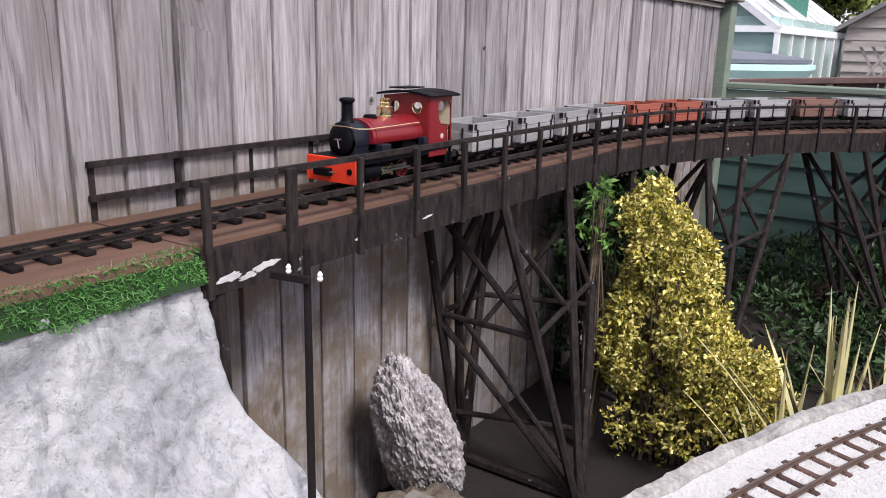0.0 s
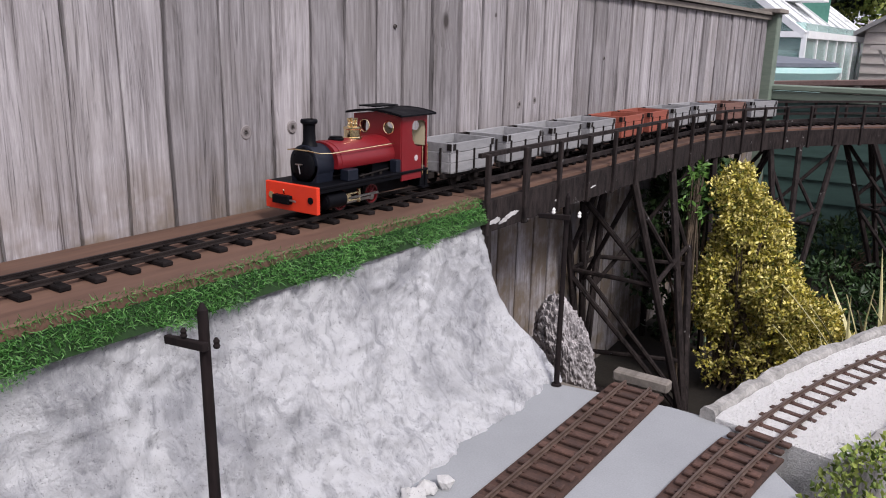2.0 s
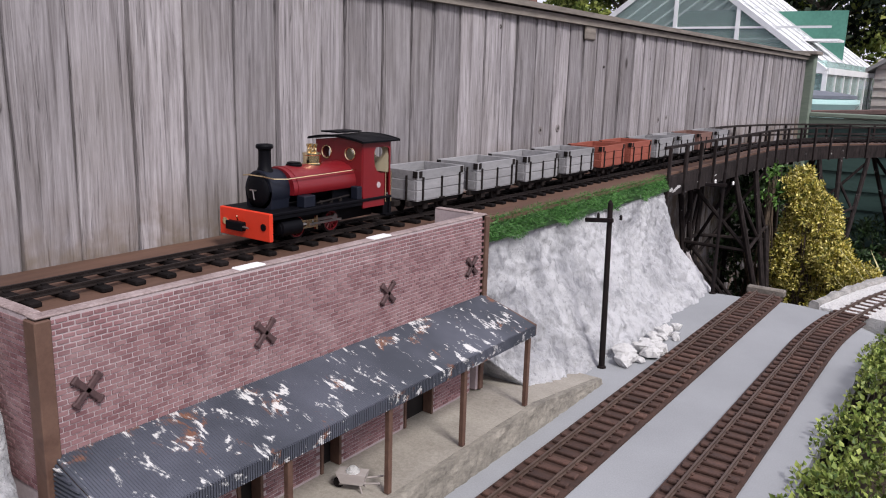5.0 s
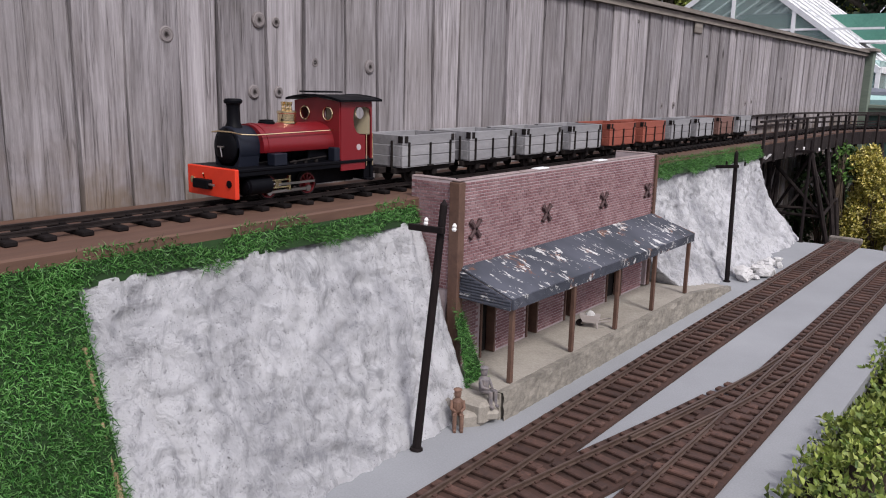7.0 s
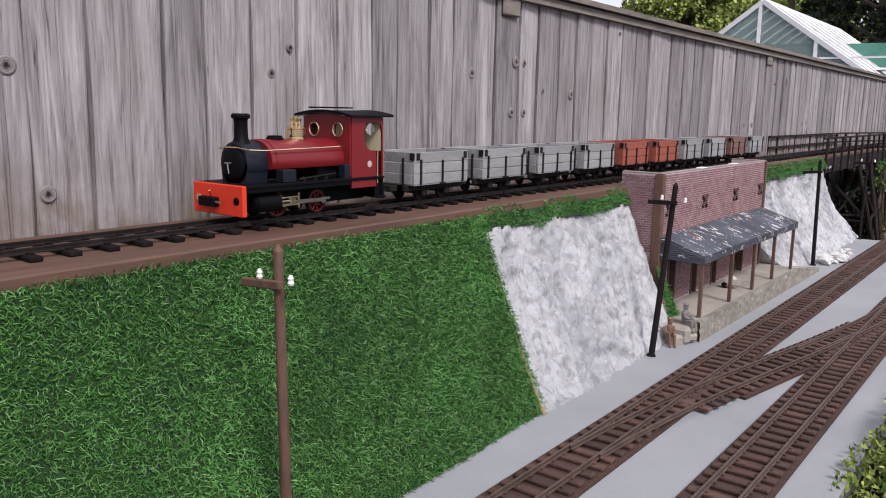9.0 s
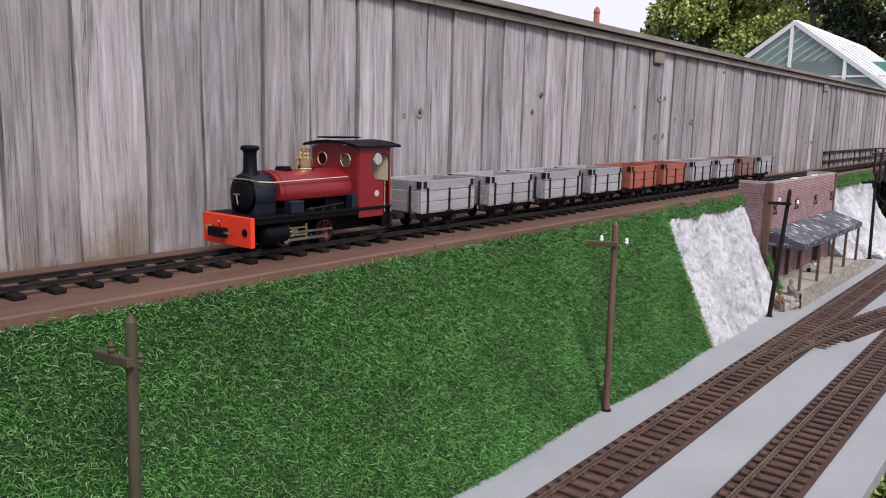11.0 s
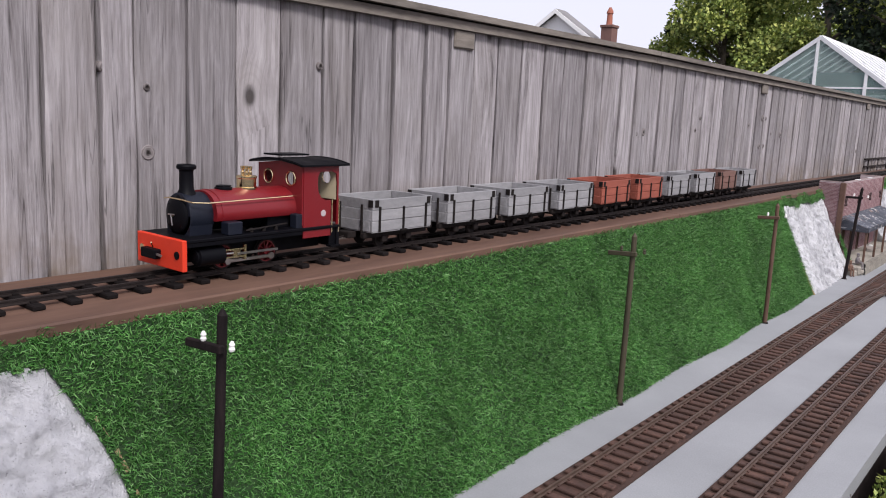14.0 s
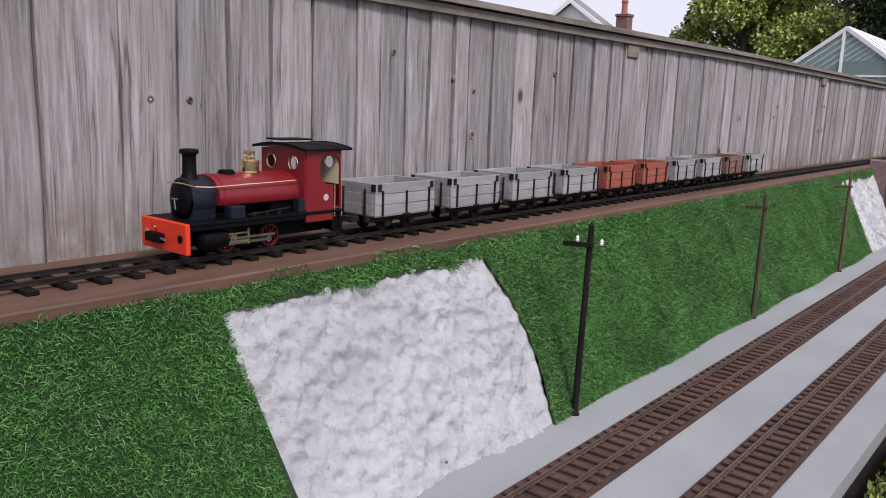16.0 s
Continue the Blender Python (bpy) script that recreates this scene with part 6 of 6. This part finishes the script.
def red_fence():
    root = thing("wall_brown_fence", "low red-brown close-boarded fence with a rail", "fence", kind="structure")
    for i in range(12):
        x = -0.75 + i * 0.19
        part("board", Geo().box((x, 4.22, 0.255), (0.184, 0.02, 0.71 + 0.006 * i), bev=0.003), M_REDFENCE, root)
    part("cap_rail", Geo().box((0, 0, 0), (2.6, 0.06, 0.03), pose(0.15, 4.2, 0.655, 0, -3.2, 0), 0.004), M_REDFENCE, root)
    for x in (-0.66, -0.42, 0.1):
        part("post", Geo().box((x, 4.19, 0.25), (0.03, 0.03, 0.74), bev=0.003), M_CAP, root)


red_fence()


def garden_shed():
    root = thing("garden_shed", "pale weatherboarded garden shed with a pitched roof", "shed")
    x0, x1, y0 = -1.13, 1.0, 7.6
    for i in range(12):
        z = -0.10 + 0.085 * i
        part("weatherboard", Geo().prism([(y0 - 0.03, z), (y0, z), (y0, z + 0.095), (y0 - 0.008, z + 0.095)], x0, x1, axis=0), M_CLAP, root)
    g = Geo().prism([(x0, 0.93), (x1, 0.93), ((x0 + x1) / 2, 1.55)], y0, y0 + 0.05, axis=1)
    part("gable", g, M_CLAP, root)
    for i in range(7):
        z = 0.935 + 0.085 * i
        w = (1.55 - z) / 0.62 * (x1 - x0) / 2
        part("weatherboard", Geo().prism([(y0 - 0.03, z), (y0, z), (y0, z + 0.09), (y0 - 0.008, z + 0.09)], (x0 + x1) / 2 - w, (x0 + x1) / 2 + w, axis=0), M_CLAP, root)
    xm = (x0 + x1) / 2
    for s in (-1, 1):
        xe = x0 - 0.1 if s < 0 else x1 + 0.1
        part("roof", Geo().prism([(xe, 0.88), (xm, 1.59), (xm, 1.63), (xe, 0.92)], y0 - 0.12, y0 + 2.2, axis=1), M_SLATE, root)


garden_shed()


def trellis():
    root = thing("trellis", "grey diagonal lattice trellis panel", "trellis")
    x0, x1, z0, z1, y = -0.93, 0.1, 0.42, 0.80, 6.9
    n = 12
    for i in range(n):
        x = x0 + (x1 - x0) * i / n
        part("lath", Geo().rod((x, y, z0), (x + 0.22, y, z1), 0.012, n=4), M_CLAP, root)
        part("lath", Geo().rod((x + 0.22, y + 0.02, z0), (x, y + 0.02, z1), 0.012, n=4), M_CLAP, root)
    for z in (z0, z1):
        part("rail", Geo().box(((x0 + x1) / 2 + 0.1, y, z), (x1 - x0 + 0.3, 0.04, 0.04)), M_CLAP, root)
    part("panel", Geo().box(((x0 + x1) / 2 + 0.1, y, 0.15), (x1 - x0 + 0.3, 0.03, 0.56)), M_CLAP, root)


trellis()


def tree(x, y, h, r, n, mat, seed, leaf, label, conifer=False):
    rng = np.random.default_rng(seed)
    r2 = random.Random(seed)
    root = thing("tree", label, "tree")
    g = Geo().rod((x, y, -0.10), (x + 0.05, y, h * 0.45), h * 0.035, h * 0.022, 10).rod((x + 0.05, y, h * 0.45), (x, y, h * 0.9), h * 0.022, h * 0.006, 8)
    lumps = []
    for i in range(26):
        t = r2.uniform(0.22, 1.0)
        a = r2.uniform(0, 2 * math.pi)
        rr = r * (1 - t * 0.85 if conifer else math.sqrt(max(0.05, 1 - (2 * t - 1.05) ** 2))) * r2.uniform(0.45, 0.95)
        c = Vector((x + rr * math.cos(a), y + rr * math.sin(a), h * t))
        g.rod((x, y, h * min(t, 0.85) * 0.8), c, h * 0.010, h * 0.003, 6)
        lumps.append((c, r * r2.uniform(0.22, 0.42) * (0.7 if conifer else 1)))
    part("trunk", g, M_BARK, root, "rough bark trunk and limbs")
    P, D = [], []
    k = n // len(lumps)
    for c, rad in lumps:
        u = rng.normal(0, 1, (k, 3))
        u /= np.linalg.norm(u, axis=1)[:, None]
        P.append(np.array(c) + u * (rad * rng.uniform(0.5, 1.08, k))[:, None] * np.array([1, 1, 0.8]))
        D.append(u + rng.normal(0, 0.6, (k, 3)) + np.array([0, 0, -0.2 if not conifer else 0.5]))
    leaves("crown", np.concatenate(P), np.concatenate(D), leaf, 0.42, mat, root, seed + 1)


tree(-7.2, 15.5, 4.2, 1.5, 21000, M_TREE, 61, 0.095, "broad leafy green tree behind the fence")
tree(-4.9, 15.5, 4.7, 1.7, 21000, M_TREE, 63, 0.095, "tall leafy green tree with yellow-green crown")
tree(-8.9, 16.5, 3.2, 0.9, 6000, M_CONIFER, 65, 0.10, "dark slender conifer behind the fence", True)
tree(-3.0, 14.5, 4.6, 1.5, 9000, M_CONIFER, 67, 0.12, "dark dense evergreen tree behind the greenhouse")
tree(-6.2, 17.5, 5.0, 1.9, 18000, M_TREE, 69, 0.095, "tall leafy green tree behind the greenhouse")
tree(-1.0, 15.0, 4.0, 1.8, 13000, M_TREE, 71, 0.095, "broad leafy green tree behind the shed")


def far_house():
    root = thing("house", "pale rendered house with a grey slate gable roof", "house")
    xm, y0, hw, ze, za = -23.2, 34.0, 2.1, 5.0, 6.40
    part("wall", Geo().prism([(xm - hw, -0.10), (xm + hw, -0.10), (xm + hw, ze), (xm, za - 0.1), (xm - hw, ze)], y0, y0 + 0.8, axis=1), M_WALLPLASTER, root)
    for s in (-1, 1):
        part("roof", Geo().prism([(xm + s * (hw + 0.25), ze - 0.22), (xm, za), (xm, za + 0.14), (xm + s * (hw + 0.25), ze - 0.06)], y0 - 0.25, y0 + 0.8, axis=1), M_SLATE, root)
    for s in (-1, 1):
        part("bargeboard", Geo().prism([(xm + s * (hw + 0.28), ze - 0.36), (xm, za - 0.12), (xm, za + 0.12), (xm + s * (hw + 0.28), ze - 0.10)], y0 - 0.32, y0 - 0.26, axis=1), M_WALLPLASTER, root, "white bargeboard")
    part("window", Geo().box((xm, y0 - 0.02, 3.4), (0.9, 0.06, 1.0)), M_DARK, root)
    st = thing("chimney_stack", "brick chimney stack with one red clay pot", "chimney")
    part("shaft", Geo().box((-20.05, y0, 2.7), (0.64, 0.62, 5.6), bev=0.02).box((-20.05, y0, 5.52), (0.74, 0.72, 0.14), bev=0.02), M_CHIMNEY, st)
    part("pot", Geo().lathe([(0.2, 0), (0.16, 0.1), (0.14, 0.55), (0.18, 0.6), (0.16, 0.72), (0.06, 0.9)], (-20.08, y0, 5.58), n=14), M_POT, st, smooth=True)


far_house()


# ---- movement ----
FRONT = [(0, 0.887), (0.5, 0.733), (1, 0.578), (1.5, 0.424), (2, 0.270), (2.5, 0.119), (3, -0.032), (5.5, -0.826), (6.5, -1.143), (7, -1.297), (7.5, -1.449), (8, -1.602), (8.5, -1.758), (9, -1.916), (9.5, -2.073), (10, -2.231), (12.5, -3.064), (13, -3.228), (13.5, -3.390), (14, -3.553), (14.5, -3.719), (15, -3.883), (15.5, -4.047), (16, -4.210)]
ZR = ZD + 0.0112


def train_pose(q):
    x, y, a = line_at(q)
    return pose(x, y, ZR, 0, 0, -math.degrees(a))


def front_at(t):
    for (a, qa), (b, qb) in zip(FRONT, FRONT[1:]):
        if t <= b:
            return qa + (qb - qa) * (t - a) / (b - a)
    return FRONT[-1][1]


def motions():
    walk(LOCO, [(t, train_pose(q + 0.1163)) for t, q in FRONT])
    for i, w in enumerate(WAGONS):
        back = 0.304 + 0.1672 * i + 0.0595
        rows = [(t, train_pose(q + back)) for t, q in FRONT]
        walk(w, rows)
    # wheels roll on the rail; the rods follow the crank pins
    r, throw = 0.0155, 0.0065
    times = [k / 30 for k in range(0, 481)]
    for ob, what, s, y in CRANK:
        rows = []
        for t in times:
            ang = (FRONT[0][1] - front_at(t)) / r + (0 if s > 0 else math.pi / 2)
            if what == "wheel":
                rows.append((t, pose(s * GAUGE / 2, y, r, math.degrees(ang), 0, 0)))
            elif what == "rod":
                rows.append((t, pose(s * (GAUGE / 2 + 0.0065), y - throw * math.sin(ang), r + throw * math.cos(ang))))
            else:
                rows.append((t, pose(s * 0.036, y - throw * math.sin(ang), 0.021)))
        walk(ob, rows)


motions()
